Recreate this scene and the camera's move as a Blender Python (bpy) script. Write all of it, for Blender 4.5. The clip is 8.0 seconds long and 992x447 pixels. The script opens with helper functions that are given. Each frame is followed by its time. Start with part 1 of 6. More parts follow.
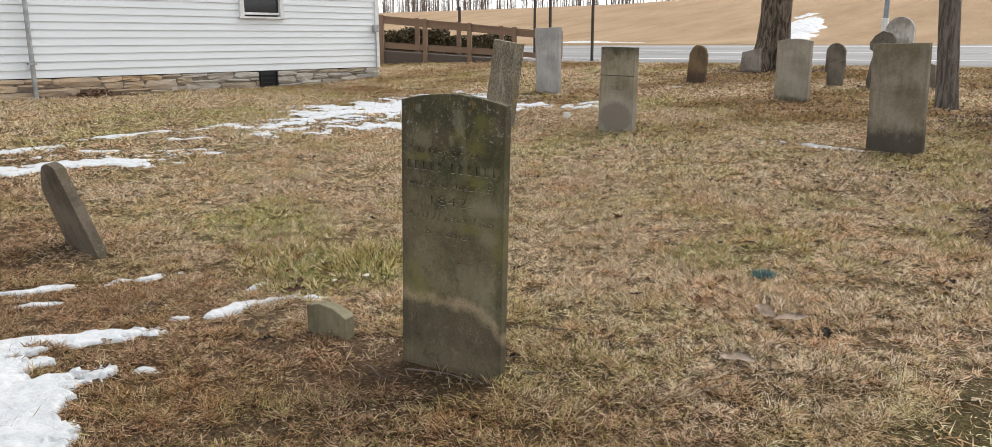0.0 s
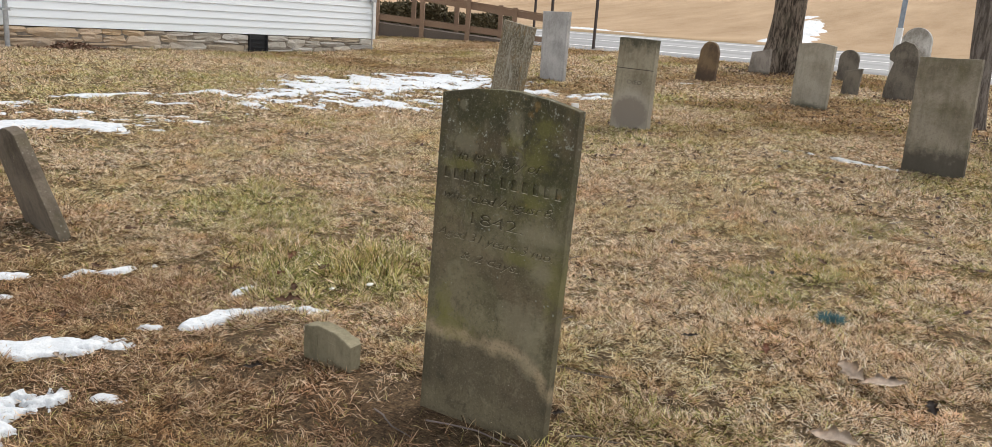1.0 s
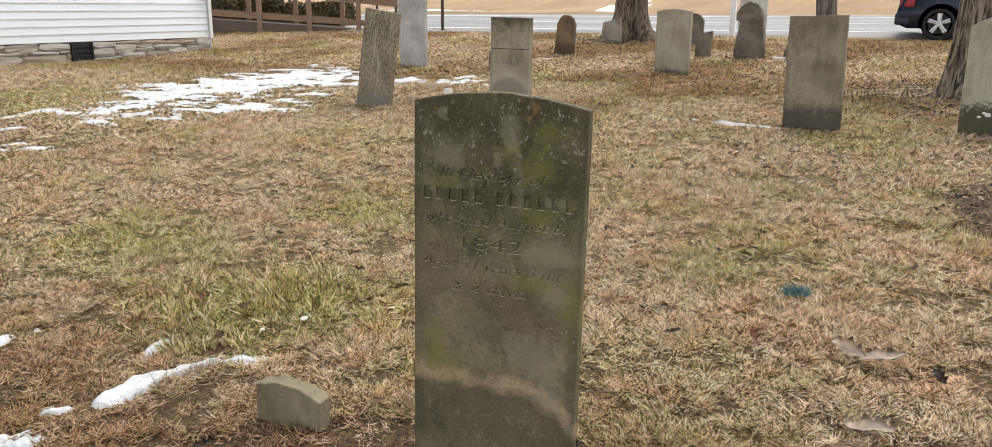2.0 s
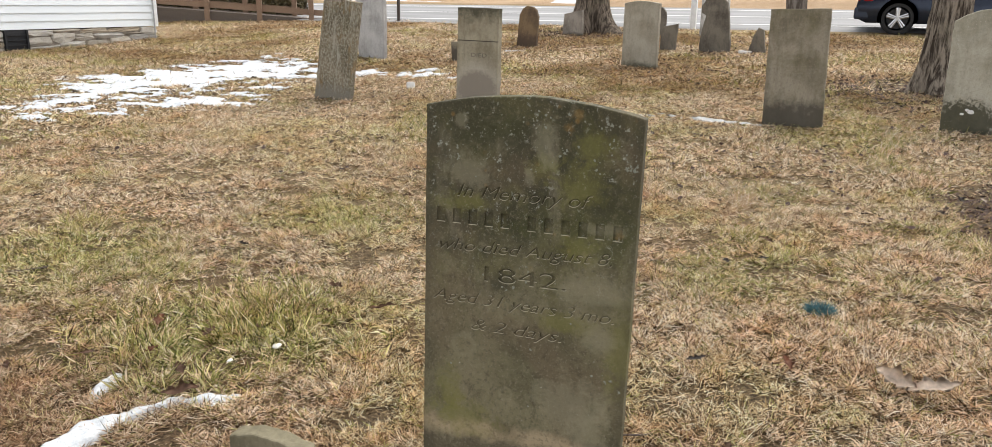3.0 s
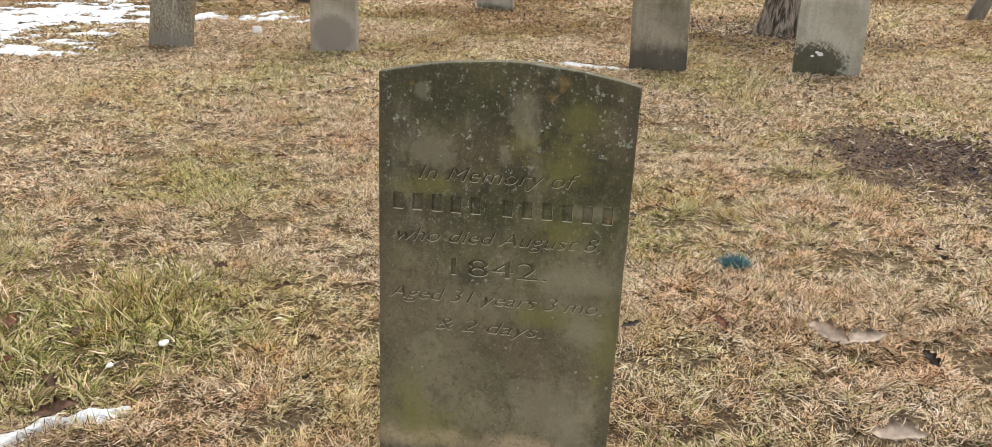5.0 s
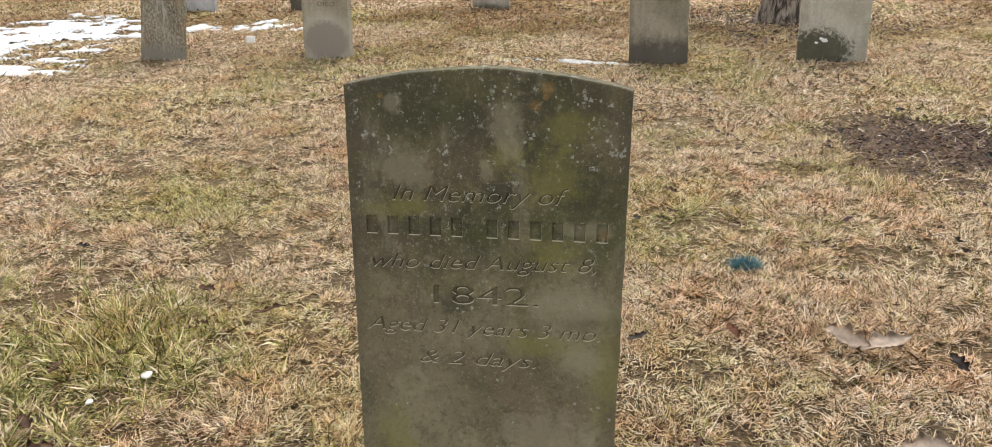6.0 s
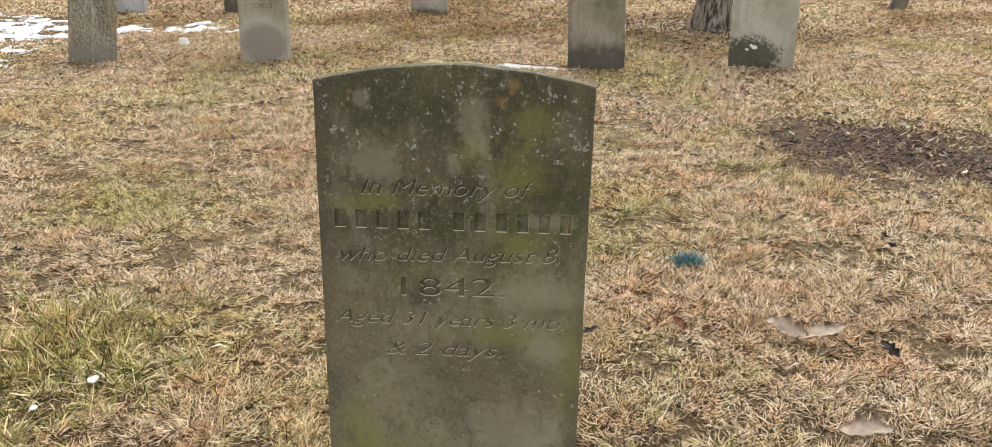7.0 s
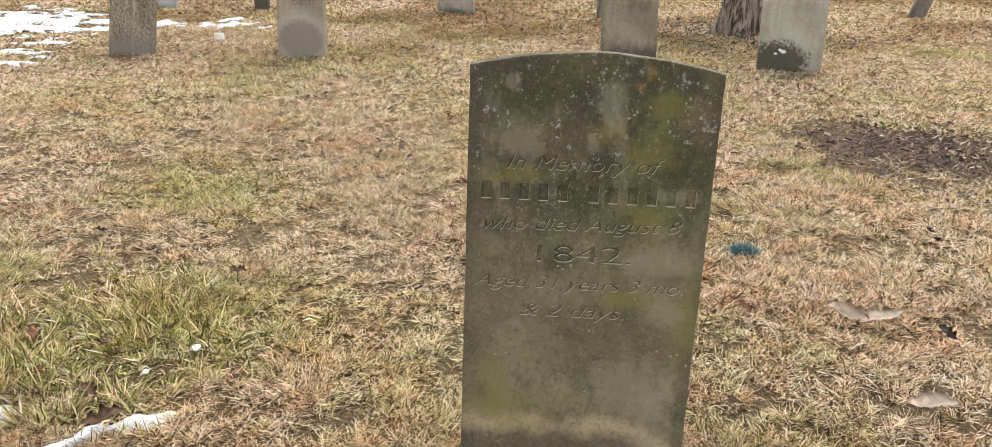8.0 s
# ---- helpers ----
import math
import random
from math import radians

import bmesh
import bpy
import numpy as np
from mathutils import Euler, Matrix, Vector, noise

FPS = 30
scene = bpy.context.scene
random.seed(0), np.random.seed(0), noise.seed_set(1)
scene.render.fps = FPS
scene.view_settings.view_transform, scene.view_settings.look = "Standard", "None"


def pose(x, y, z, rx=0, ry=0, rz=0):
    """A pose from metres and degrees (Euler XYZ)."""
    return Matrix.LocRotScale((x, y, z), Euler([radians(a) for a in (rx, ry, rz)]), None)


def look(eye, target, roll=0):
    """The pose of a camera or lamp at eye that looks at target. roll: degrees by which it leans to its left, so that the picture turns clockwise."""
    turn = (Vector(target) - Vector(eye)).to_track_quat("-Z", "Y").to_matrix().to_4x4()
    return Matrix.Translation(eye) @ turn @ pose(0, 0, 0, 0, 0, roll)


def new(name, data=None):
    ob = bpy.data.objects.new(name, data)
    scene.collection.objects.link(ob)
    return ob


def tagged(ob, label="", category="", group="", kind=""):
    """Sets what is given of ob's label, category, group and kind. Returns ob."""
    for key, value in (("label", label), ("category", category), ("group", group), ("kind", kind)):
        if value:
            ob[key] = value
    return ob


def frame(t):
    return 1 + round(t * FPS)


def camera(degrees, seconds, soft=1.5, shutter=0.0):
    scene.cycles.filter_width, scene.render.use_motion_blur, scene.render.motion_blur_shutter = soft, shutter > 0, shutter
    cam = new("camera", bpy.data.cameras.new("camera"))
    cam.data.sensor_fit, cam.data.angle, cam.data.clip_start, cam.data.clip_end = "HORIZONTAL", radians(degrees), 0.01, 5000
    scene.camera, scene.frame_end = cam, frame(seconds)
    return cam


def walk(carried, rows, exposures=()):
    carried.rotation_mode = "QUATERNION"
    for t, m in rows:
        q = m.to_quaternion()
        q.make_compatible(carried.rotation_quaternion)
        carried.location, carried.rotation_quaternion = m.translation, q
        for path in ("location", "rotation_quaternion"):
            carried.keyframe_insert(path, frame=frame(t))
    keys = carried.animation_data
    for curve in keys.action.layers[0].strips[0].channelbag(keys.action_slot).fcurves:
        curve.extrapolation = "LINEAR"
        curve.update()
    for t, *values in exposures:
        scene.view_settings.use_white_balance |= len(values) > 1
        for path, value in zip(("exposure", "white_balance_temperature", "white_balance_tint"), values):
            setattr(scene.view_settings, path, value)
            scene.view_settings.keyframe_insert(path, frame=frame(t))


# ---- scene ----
cam = camera(62.7, 8.0, soft=0.75)
PATH = [
    (0, (0.051, 0.003, 1.519), (1.496, 1.312, 1.075), -0.1),
    (0.5, (0.207, 0.334, 1.485), (1.644, 1.629, 0.974), 0.6),
    (1, (0.348, 0.625, 1.525), (1.824, 1.883, 1.036), 4.2),
    (1.5, (0.376, 0.92, 1.549), (1.964, 2.038, 1.071), 1.7),
    (1.7, (0.355, 1.038, 1.534), (1.991, 2.068, 1.02), 0.6),
    (2.8, (0.587, 1.48, 1.536), (2.316, 2.355, 1.037), 0.9),
    (3, (0.632, 1.544, 1.52), (2.361, 2.395, 0.985), 0.9),
    (3.5, (0.726, 1.672, 1.482), (2.501, 2.345, 0.853), 0.9),
    (4, (0.784, 1.85, 1.469), (2.594, 2.407, 0.827), -0.3),
    (4.5, (0.804, 1.938, 1.502), (2.635, 2.42, 0.859), -0.0),
    (5, (0.779, 1.903, 1.531), (2.606, 2.377, 0.87), 1.8),
    (5.2, (0.812, 1.902, 1.535), (2.648, 2.372, 0.898), 1.3),
    (6.3, (0.954, 1.897, 1.513), (2.773, 2.376, 0.834), -1.7),
    (6.5, (0.953, 1.897, 1.509), (2.786, 2.328, 0.835), -1.7),
    (7, (0.882, 1.944, 1.513), (2.742, 2.284, 0.862), 0.4),
    (7.5, (0.769, 2.054, 1.509), (2.647, 2.31, 0.871), 0.7),
    (8, (0.653, 2.178, 1.505), (2.514, 2.523, 0.859), 1.4),
]
EXPOSURES = [(0, 0.85), (1.5, 1.05), (3.0, 1.2), (3.5, 1.15), (4.5, 1.3), (6.5, 1.35), (8.0, 1.5)]
walk(cam, [(t, look(eye, target, roll)) for t, eye, target, roll in PATH], EXPOSURES)

# ---- light: thin bright overcast, the sun a wide glow beyond the road ----
SUN_ELEV, SUN_AZ = radians(54), radians(-6)
world = bpy.data.worlds.new("sky")
scene.world = world
world.use_nodes = True
wn = world.node_tree.nodes
wl = world.node_tree.links
sky = wn.new("ShaderNodeTexSky")
sky.sky_type = "NISHITA"
sky.sun_disc = False
sky.sun_elevation = SUN_ELEV
sky.sun_rotation = radians(90) - SUN_AZ
sky.dust_density = 1.5
haze = wn.new("ShaderNodeHueSaturation")
haze.inputs["Saturation"].default_value = 0.12
wl.new(sky.outputs[0], haze.inputs["Color"])
wl.new(haze.outputs[0], wn["Background"].inputs[0])
wn["Background"].inputs[1].default_value = 0.15
sun_data = bpy.data.lights.new("sun", "SUN")
sun_data.energy, sun_data.angle, sun_data.color = 1.0, radians(40), (1.0, 0.91, 0.78)
sun = new("sun", sun_data)
sun_from = Vector((math.cos(SUN_ELEV) * math.cos(SUN_AZ), math.cos(SUN_ELEV) * math.sin(SUN_AZ), math.sin(SUN_ELEV)))
sun.matrix_world = look(sun_from * 40, (0, 0, 0))


# ---- materials ----
class Mat:
    """A small builder of node materials."""

    def __init__(self, name, rough=0.85, metal=0.0, spec=0.3):
        self.m = bpy.data.materials.new(name)
        self.m.use_nodes = True
        self.nt = self.m.node_tree
        self.bsdf = self.nt.nodes["Principled BSDF"]
        self.bsdf.inputs["Roughness"].default_value = rough
        self.bsdf.inputs["Metallic"].default_value = metal
        self.bsdf.inputs["Specular IOR Level"].default_value = spec

    def put(self, socket, v):
        if isinstance(v, bpy.types.NodeSocket):
            self.nt.links.new(v, socket)
        elif isinstance(v, (tuple, list)) and len(v) == 3 and len(socket.default_value) == 4:
            socket.default_value = (*v, 1)
        else:
            socket.default_value = v

    def node(self, kind, out=0, **ins):
        n = self.nt.nodes.new(kind)
        for k, v in ins.items():
            self.put(n.inputs[k.replace("_", " ")], v)
        return n.outputs[out]

    def coord(self, which="Object", scale=(1, 1, 1), turn=0.0):
        if which == "Position":
            c = self.nt.nodes.new("ShaderNodeNewGeometry").outputs["Position"]
        else:
            c = self.nt.nodes.new("ShaderNodeTexCoord").outputs[which]
        if scale != (1, 1, 1) or turn:
            c = self.node("ShaderNodeMapping", Vector=c, Scale=scale, Rotation=(0, 0, turn))
        return c

    def noise(self, c, scale, detail=4.0, rough=0.6, warp=0.0):
        return self.node("ShaderNodeTexNoise", Vector=c, Scale=scale, Detail=detail, Roughness=rough, Distortion=warp)

    def vor(self, c, scale):
        return self.node("ShaderNodeTexVoronoi", Vector=c, Scale=scale)

    def math(self, op, a, b=0.0, clamp=False):
        n = self.nt.nodes.new("ShaderNodeMath")
        n.operation, n.use_clamp = op, clamp
        self.put(n.inputs[0], a)
        self.put(n.inputs[1], b)
        return n.outputs[0]

    def step(self, v, lo, hi):
        return self.node("ShaderNodeMapRange", Value=v, From_Min=lo, From_Max=hi)

    def mix(self, f, a, b):
        n = self.nt.nodes.new("ShaderNodeMix")
        n.data_type = "RGBA"
        self.put(n.inputs[0], f)
        self.put(n.inputs[6], a)
        self.put(n.inputs[7], b)
        return n.outputs[2]

    def tint(self, f, a, b):
        """a, multiplied by the colour b as far as f says."""
        n = self.nt.nodes.new("ShaderNodeMix")
        n.data_type, n.blend_type = "RGBA", "MULTIPLY"
        self.put(n.inputs[0], f)
        self.put(n.inputs[6], a)
        self.put(n.inputs[7], b)
        return n.outputs[2]

    def xyz(self, c):
        n = self.nt.nodes.new("ShaderNodeSeparateXYZ")
        self.put(n.inputs[0], c)
        return n.outputs

    def rand(self, what="object"):
        if what == "object":
            return self.nt.nodes.new("ShaderNodeObjectInfo").outputs["Random"]
        return self.nt.nodes.new("ShaderNodeNewGeometry").outputs["Random Per Island"]

    def ramp(self, f, stops):
        n = self.nt.nodes.new("ShaderNodeValToRGB")
        e = n.color_ramp.elements
        while len(e) < len(stops):
            e.new(0.5)
        for el, (p, c) in zip(e, stops):
            el.position, el.color = p, (*c, 1)
        self.put(n.inputs[0], f)
        return n.outputs[0]

    def blob(self, c, y, z, ry, rz, soft=0.25, wob=0.0):
        """1 inside an ellipse in the local y-z plane, 0 outside."""
        o = self.xyz(c)
        a = self.math("POWER", self.math("DIVIDE", self.math("SUBTRACT", o[1], y), ry), 2.0)
        b = self.math("POWER", self.math("DIVIDE", self.math("SUBTRACT", o[2], z), rz), 2.0)
        d = self.math("SQRT", self.math("ADD", a, b))
        if wob:
            d = self.math("ADD", d, self.math("MULTIPLY", self.math("SUBTRACT", self.noise(c, 26.0, 6.0, 0.75, 0.4), 0.5), wob))
        return self.step(d, 1.0 + soft, 1.0 - soft)

    def done(self, colour, bump=None, strength=0.3, dist=0.01, rough=None):
        self.put(self.bsdf.inputs["Base Color"], colour)
        if rough is not None:
            self.put(self.bsdf.inputs["Roughness"], rough)
        if bump is not None:
            self.put(self.bsdf.inputs["Normal"], self.node("ShaderNodeBump", Height=bump, Strength=strength, Distance=dist))
        return self.m


def plain(name, colour, rough=0.6, metal=0.0, vary=0.12, scale=9.0, spec=0.4):
    k = Mat(name, rough, metal, spec)
    c = k.coord()
    f = k.noise(c, scale, 6.0)
    dark = tuple(v * (1 - vary * 2) for v in colour)
    light = tuple(min(1, v * (1 + vary * 1.5)) for v in colour)
    return k.done(k.ramp(f, [(0.3, dark), (0.7, light)]), k.noise(c, scale * 12, 3.0), 0.15, 0.004)


def stone(name, light, dark, lichen=(0.45, 0.45, 0.38), spots=0.3, foot=0.0, foot_col=(0.06, 0.055, 0.045), grain=0.35, moss=0.0, dome=None, speckle=0.0, head=None, stain=None, rust=0.0):
    """Weathered headstone: mottled sediment, dark growth, pale lichen specks; foot: height of a damp dark band."""
    k = Mat(name, 0.9, 0.0, 0.2)
    c = k.coord()
    big = k.noise(c, 3.2, 5.0, 0.6, 0.4)
    mid = k.noise(k.coord("Object", (1, 1, 0.35)), 9.0, 5.0)
    fine = k.noise(c, 90.0, 4.0, 0.7)
    col = k.mix(k.step(k.math("ADD", big, k.math("MULTIPLY", mid, 0.5)), 0.62, 0.86), light, dark)
    rain = k.noise(k.coord("Object", (1, 1, 0.2)), 14.0, 5.0, 0.7)
    col = k.mix(k.math("MULTIPLY", k.step(rain, 0.50, 0.68), 0.28), col, tuple(v * 0.55 for v in dark))
    col = k.mix(k.math("MULTIPLY", k.step(rain, 0.46, 0.32), 0.25), col, tuple(min(0.8, v * 1.25) for v in light))
    grit = k.noise(c, 42.0, 6.0, 0.8)
    col = k.mix(k.math("MULTIPLY", k.step(grit, 0.53, 0.64), 0.4), col, tuple(v * 0.5 for v in dark))
    col = k.mix(k.math("MULTIPLY", k.step(grit, 0.45, 0.36), 0.3), col, tuple(min(0.8, v * 1.3) for v in light))
    col = k.mix(k.math("MULTIPLY", k.step(fine, 0.35, 0.75), 0.35), col, tuple(v * 0.55 for v in light))
    if speckle:
        s1 = k.noise(k.coord("Object", (1, 1, 0.75)), 44.0, 6.0, 0.82)
        col = k.mix(k.math("MULTIPLY", k.step(s1, 0.50, 0.58), speckle), col, (0.40, 0.385, 0.31))
        col = k.mix(k.math("MULTIPLY", k.step(s1, 0.46, 0.36), speckle), col, (0.065, 0.055, 0.036))
        col = k.mix(k.math("MULTIPLY", k.step(k.noise(c, 4.0, 4.0), 0.58, 0.68), speckle * 0.6), col, (0.23, 0.135, 0.045))
    if dome:
        y0, z0, ry, rz = dome
        col = k.mix(k.math("MULTIPLY", k.blob(c, y0, z0, ry * 1.25, rz * 1.5, 0.3, 0.9), 0.6), col, (0.42, 0.385, 0.33))
        col = k.mix(k.math("MULTIPLY", k.blob(c, y0, z0, ry, rz, 0.14, 0.9), 0.8), col, (0.21, 0.18, 0.15))
    if rust:
        col = k.mix(k.math("MULTIPLY", k.step(k.noise(k.coord("Object", (1, 1, 0.4)), 7.0, 5.0, 0.7), 0.54, 0.64), rust), col, (0.25, 0.145, 0.045))
        col = k.mix(k.math("MULTIPLY", k.step(k.noise(k.coord("Object", (1, 1.4, 0.25)), 8.0, 5.0, 0.7, 0.3), 0.46, 0.36), 0.8), col, (0.36, 0.34, 0.285))
    if stain:
        sy, sz, ry, rz = stain
        col = k.mix(k.math("MULTIPLY", k.blob(c, sy, sz, ry, rz, 0.15, 2.0), 0.88), col, k.mix(k.noise(c, 12.0, 5.0), (0.018, 0.018, 0.013), (0.085, 0.080, 0.045)))
    if head:
        z1, hc, amount = head
        hz = k.math("ADD", k.xyz(c)[2], k.math("MULTIPLY", k.math("SUBTRACT", k.noise(c, 8.0, 5.0, 0.7), 0.5), 0.5))
        col = k.mix(k.math("MULTIPLY", k.step(hz, z1, z1 + 0.14), amount), col, hc)
    if moss:
        col = k.mix(k.math("MULTIPLY", k.step(k.noise(c, 5.0, 4.0, 0.7), 0.5, 0.68), moss), col, (0.11, 0.105, 0.035))
    sp = k.math("MULTIPLY", k.step(k.vor(c, 48.0), 0.26, 0.16), k.step(k.noise(c, 5.5, 3.0), 0.5, 0.62))
    col = k.mix(k.math("MULTIPLY", sp, spots), col, lichen)
    if foot:
        z = k.math("ADD", k.xyz(c)[2], k.math("MULTIPLY", k.math("SUBTRACT", k.noise(c, 9.0, 6.0, 0.72), 0.5), foot * 1.5))
        col = k.mix(k.math("MULTIPLY", k.step(z, foot * 1.25, foot * 0.8), 0.85), col, foot_col)
    h = k.math("ADD", k.math("MULTIPLY", fine, 0.5), k.math("MULTIPLY", k.noise(c, 25.0, 5.0, 0.7), 0.8))
    return k.done(col, h, grain, 0.006)


def main_stone_mat():
    k = Mat("dark_sandstone", 0.88, 0.0, 0.22)
    c = k.coord()
    big = k.noise(c, 4.0, 6.0, 0.62, 0.3)
    streak = k.noise(k.coord("Object", (1, 6, 0.8)), 4.0, 5.0, 0.6)
    fine = k.noise(c, 140.0, 4.0, 0.75)
    mid = k.noise(c, 30.0, 5.0, 0.7)
    z = k.xyz(c)[2]
    col = k.mix(k.step(big, 0.40, 0.62), (0.188, 0.167, 0.098), (0.084, 0.077, 0.044))
    col = k.mix(k.math("MULTIPLY", k.step(streak, 0.45, 0.7), 0.4), col, (0.205, 0.172, 0.112))
    # dark growth over the upper third, olive moss in it
    up = k.step(k.math("ADD", z, k.math("MULTIPLY", k.math("SUBTRACT", big, 0.5), 0.9)), 0.72, 0.95)
    col = k.mix(k.math("MULTIPLY", up, 0.72), col, (0.036, 0.034, 0.019))
    olive = k.math("MULTIPLY", k.step(k.noise(c, 7.5, 5.0, 0.65, 0.5), 0.47, 0.57), k.step(z, 0.5, 0.8))
    col = k.mix(k.math("MULTIPLY", olive, 0.38), col, (0.140, 0.128, 0.050))
    grey = k.math("MULTIPLY", k.step(k.noise(k.coord("Object", (1.0, 1.3, 0.9)), 6.0, 4.0, 0.6, 0.6), 0.54, 0.68), k.step(z, 0.5, 0.9))
    col = k.mix(k.math("MULTIPLY", grey, 0.4), col, (0.29, 0.255, 0.18))
    # brown and olive fields
    tone = k.noise(c, 2.6, 4.0, 0.6, 0.5)
    col = k.mix(k.math("MULTIPLY", k.step(tone, 0.47, 0.36), 0.55), col, (0.142, 0.108, 0.068))
    col = k.mix(k.math("MULTIPLY", k.step(tone, 0.52, 0.64), 0.45), col, (0.092, 0.102, 0.032))
    # tan tide line low down, with a damp dark field below it
    y2 = k.math("MINIMUM", k.math("ADD", k.xyz(c)[1], 0.09), 0.0)
    bow = k.math("ADD", k.math("ADD", z, k.math("MULTIPLY", k.math("POWER", k.math("ABSOLUTE", y2), 2.0), 3.75)), k.math("MULTIPLY", k.math("SUBTRACT", k.noise(c, 9.0, 6.0, 0.7), 0.5), 0.10))
    low = k.step(bow, 0.30, 0.275)
    band = k.math("MULTIPLY", k.step(bow, 0.345, 0.318), k.step(bow, 0.27, 0.305))
    col = k.mix(k.math("MULTIPLY", low, 0.55), col, (0.095, 0.075, 0.053))
    col = k.mix(k.math("MULTIPLY", band, 0.85), col, (0.40, 0.315, 0.20))
    base = k.step(k.math("ADD", z, k.math("MULTIPLY", mid, 0.1)), 0.19, 0.12)
    col = k.mix(k.math("MULTIPLY", base, 0.5), col, (0.19, 0.160, 0.098))
    # lichen: pale crusts, a few orange ones
    zone = k.math("MULTIPLY", k.step(k.noise(c, 9.0, 3.0), 0.42, 0.54), k.step(z, 0.6, 1.02))
    crust = k.math("MULTIPLY", k.step(k.noise(c, 48.0, 6.0, 0.8), 0.575, 0.62), zone)
    col = k.mix(k.math("MULTIPLY", crust, 0.75), col, (0.50, 0.51, 0.43))
    orange = k.math("MULTIPLY", k.step(k.vor(c, 21.0), 0.16, 0.08), k.step(k.noise(c, 3.0, 2.0), 0.5, 0.56))
    col = k.mix(k.math("MULTIPLY", k.math("MULTIPLY", orange, k.step(z, 0.7, 0.95)), 0.4), col, (0.36, 0.20, 0.05))
    specks = k.step(k.vor(k.coord("Object", (1, 1, 1.3)), 34.0), 0.075, 0.045)
    col = k.mix(k.math("MULTIPLY", specks, k.step(k.noise(c, 11.0), 0.52, 0.6)), col, (0.45, 0.43, 0.36))
    blot = k.noise(c, 13.0, 6.0, 0.75, 0.4)
    col = k.mix(k.math("MULTIPLY", k.step(blot, 0.54, 0.64), 0.5), col, (0.052, 0.047, 0.030))
    col = k.mix(k.math("MULTIPLY", k.step(blot, 0.45, 0.34), 0.42), col, (0.27, 0.235, 0.150))
    col = k.mix(k.math("MULTIPLY", k.step(k.noise(c, 75.0, 5.0, 0.8), 0.52, 0.62), 0.45), col, (0.060, 0.052, 0.036))
    col = k.mix(k.math("MULTIPLY", k.step(fine, 0.55, 0.65), 0.4), col, (0.30, 0.27, 0.20))
    # smooth pale patches where the face has scaled off, olive growth, blackened areas
    for y, zz, ry, rz in ((-0.153, 1.083, 0.06, 0.045), (0.14, 1.063, 0.07, 0.06), (-0.19, 0.93, 0.06, 0.05), (-0.085, 1.03, 0.02, 0.035), (0.033, 0.325, 0.035, 0.022), (0.05, 1.09, 0.05, 0.04), (-0.19, 0.685, 0.045, 0.016)):
        col = k.mix(k.math("MULTIPLY", k.blob(c, y, zz, ry, rz, 0.7, 4.0), 0.5), col, (0.048, 0.047, 0.022))
    for y, zz, ry, rz in ((-0.031, 1.003, 0.032, 0.026), (-0.121, 0.965, 0.05, 0.04), (-0.124, 0.819, 0.04, 0.024), (-0.153, 1.06, 0.035, 0.03), (0.188, 0.403, 0.03, 0.05), (0.15, 0.34, 0.07, 0.04), (-0.24, 0.576, 0.03, 0.09), (-0.10, 0.63, 0.05, 0.022), (0.16, 0.90, 0.05, 0.02)):
        col = k.mix(k.math("MULTIPLY", k.blob(c, y, zz, ry, rz, 0.6, 4.5), 0.5), col, (0.185, 0.175, 0.052))
    for y, zz, ry, rz in ((-0.165, 0.715, 0.072, 0.034), (-0.185, 0.868, 0.05, 0.014), (0.144, 0.973, 0.05, 0.036), (0.168, 1.095, 0.014, 0.017), (-0.126, 0.42, 0.085, 0.062), (-0.19, 0.60, 0.035, 0.028), (-0.037, 1.05, 0.028, 0.05), (0.0, 0.975, 0.012, 0.02), (-0.17, 0.34, 0.05, 0.08)):
        col = k.mix(k.math("MULTIPLY", k.blob(c, y, zz, ry, rz, 0.35, 3.2), 0.42), col, (0.275, 0.250, 0.168))
    for y, zz, ro in ((-0.108, 1.124, 0.010), (-0.09, 1.095, 0.010), (-0.215, 0.858, 0.009)):
        col = k.mix(k.math("MULTIPLY", k.blob(c, y, zz, ro, ro, 0.5, 4.5), 0.3), col, (0.33, 0.185, 0.045))
    # old ring stains
    for y, zz, ro in ((0.15, 0.536, 0.024), (0.037, 0.423, 0.013)):
        ring = k.math("SUBTRACT", k.blob(c, y, zz, ro * 1.3, ro * 1.3, 0.2, 0.6), k.blob(c, y, zz, ro, ro, 0.25, 0.6))
        col = k.mix(k.math("MULTIPLY", ring, 0.45), col, (0.28, 0.25, 0.165))
    rim = k.step(k.math("ADD", k.math("ABSOLUTE", k.xyz(c)[1]), k.math("MULTIPLY", k.noise(c, 9.0, 4.0), 0.06)), 0.25, 0.29)
    col = k.mix(k.math("MULTIPLY", rim, 0.35), col, (0.060, 0.055, 0.036))
    # carved letters: light on the lips painted pale, shade on the floors painted dark
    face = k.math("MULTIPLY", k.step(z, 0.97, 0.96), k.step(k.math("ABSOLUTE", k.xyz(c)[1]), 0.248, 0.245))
    lit_lip = k.math("MULTIPLY", k.step(k.xyz(c)[0], 0.0002, 0.0005), k.step(k.xyz(c)[0], 0.0028, 0.0020))
    col = k.mix(k.math("MULTIPLY", k.math("MULTIPLY", lit_lip, face), 0.8), col, (0.52, 0.46, 0.33))
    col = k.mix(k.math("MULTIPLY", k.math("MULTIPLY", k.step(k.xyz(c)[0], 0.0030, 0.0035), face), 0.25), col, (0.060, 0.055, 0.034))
    h = k.math("ADD", k.math("MULTIPLY", fine, 0.45), k.math("ADD", k.math("MULTIPLY", mid, 0.8), k.math("MULTIPLY", crust, 0.6)))
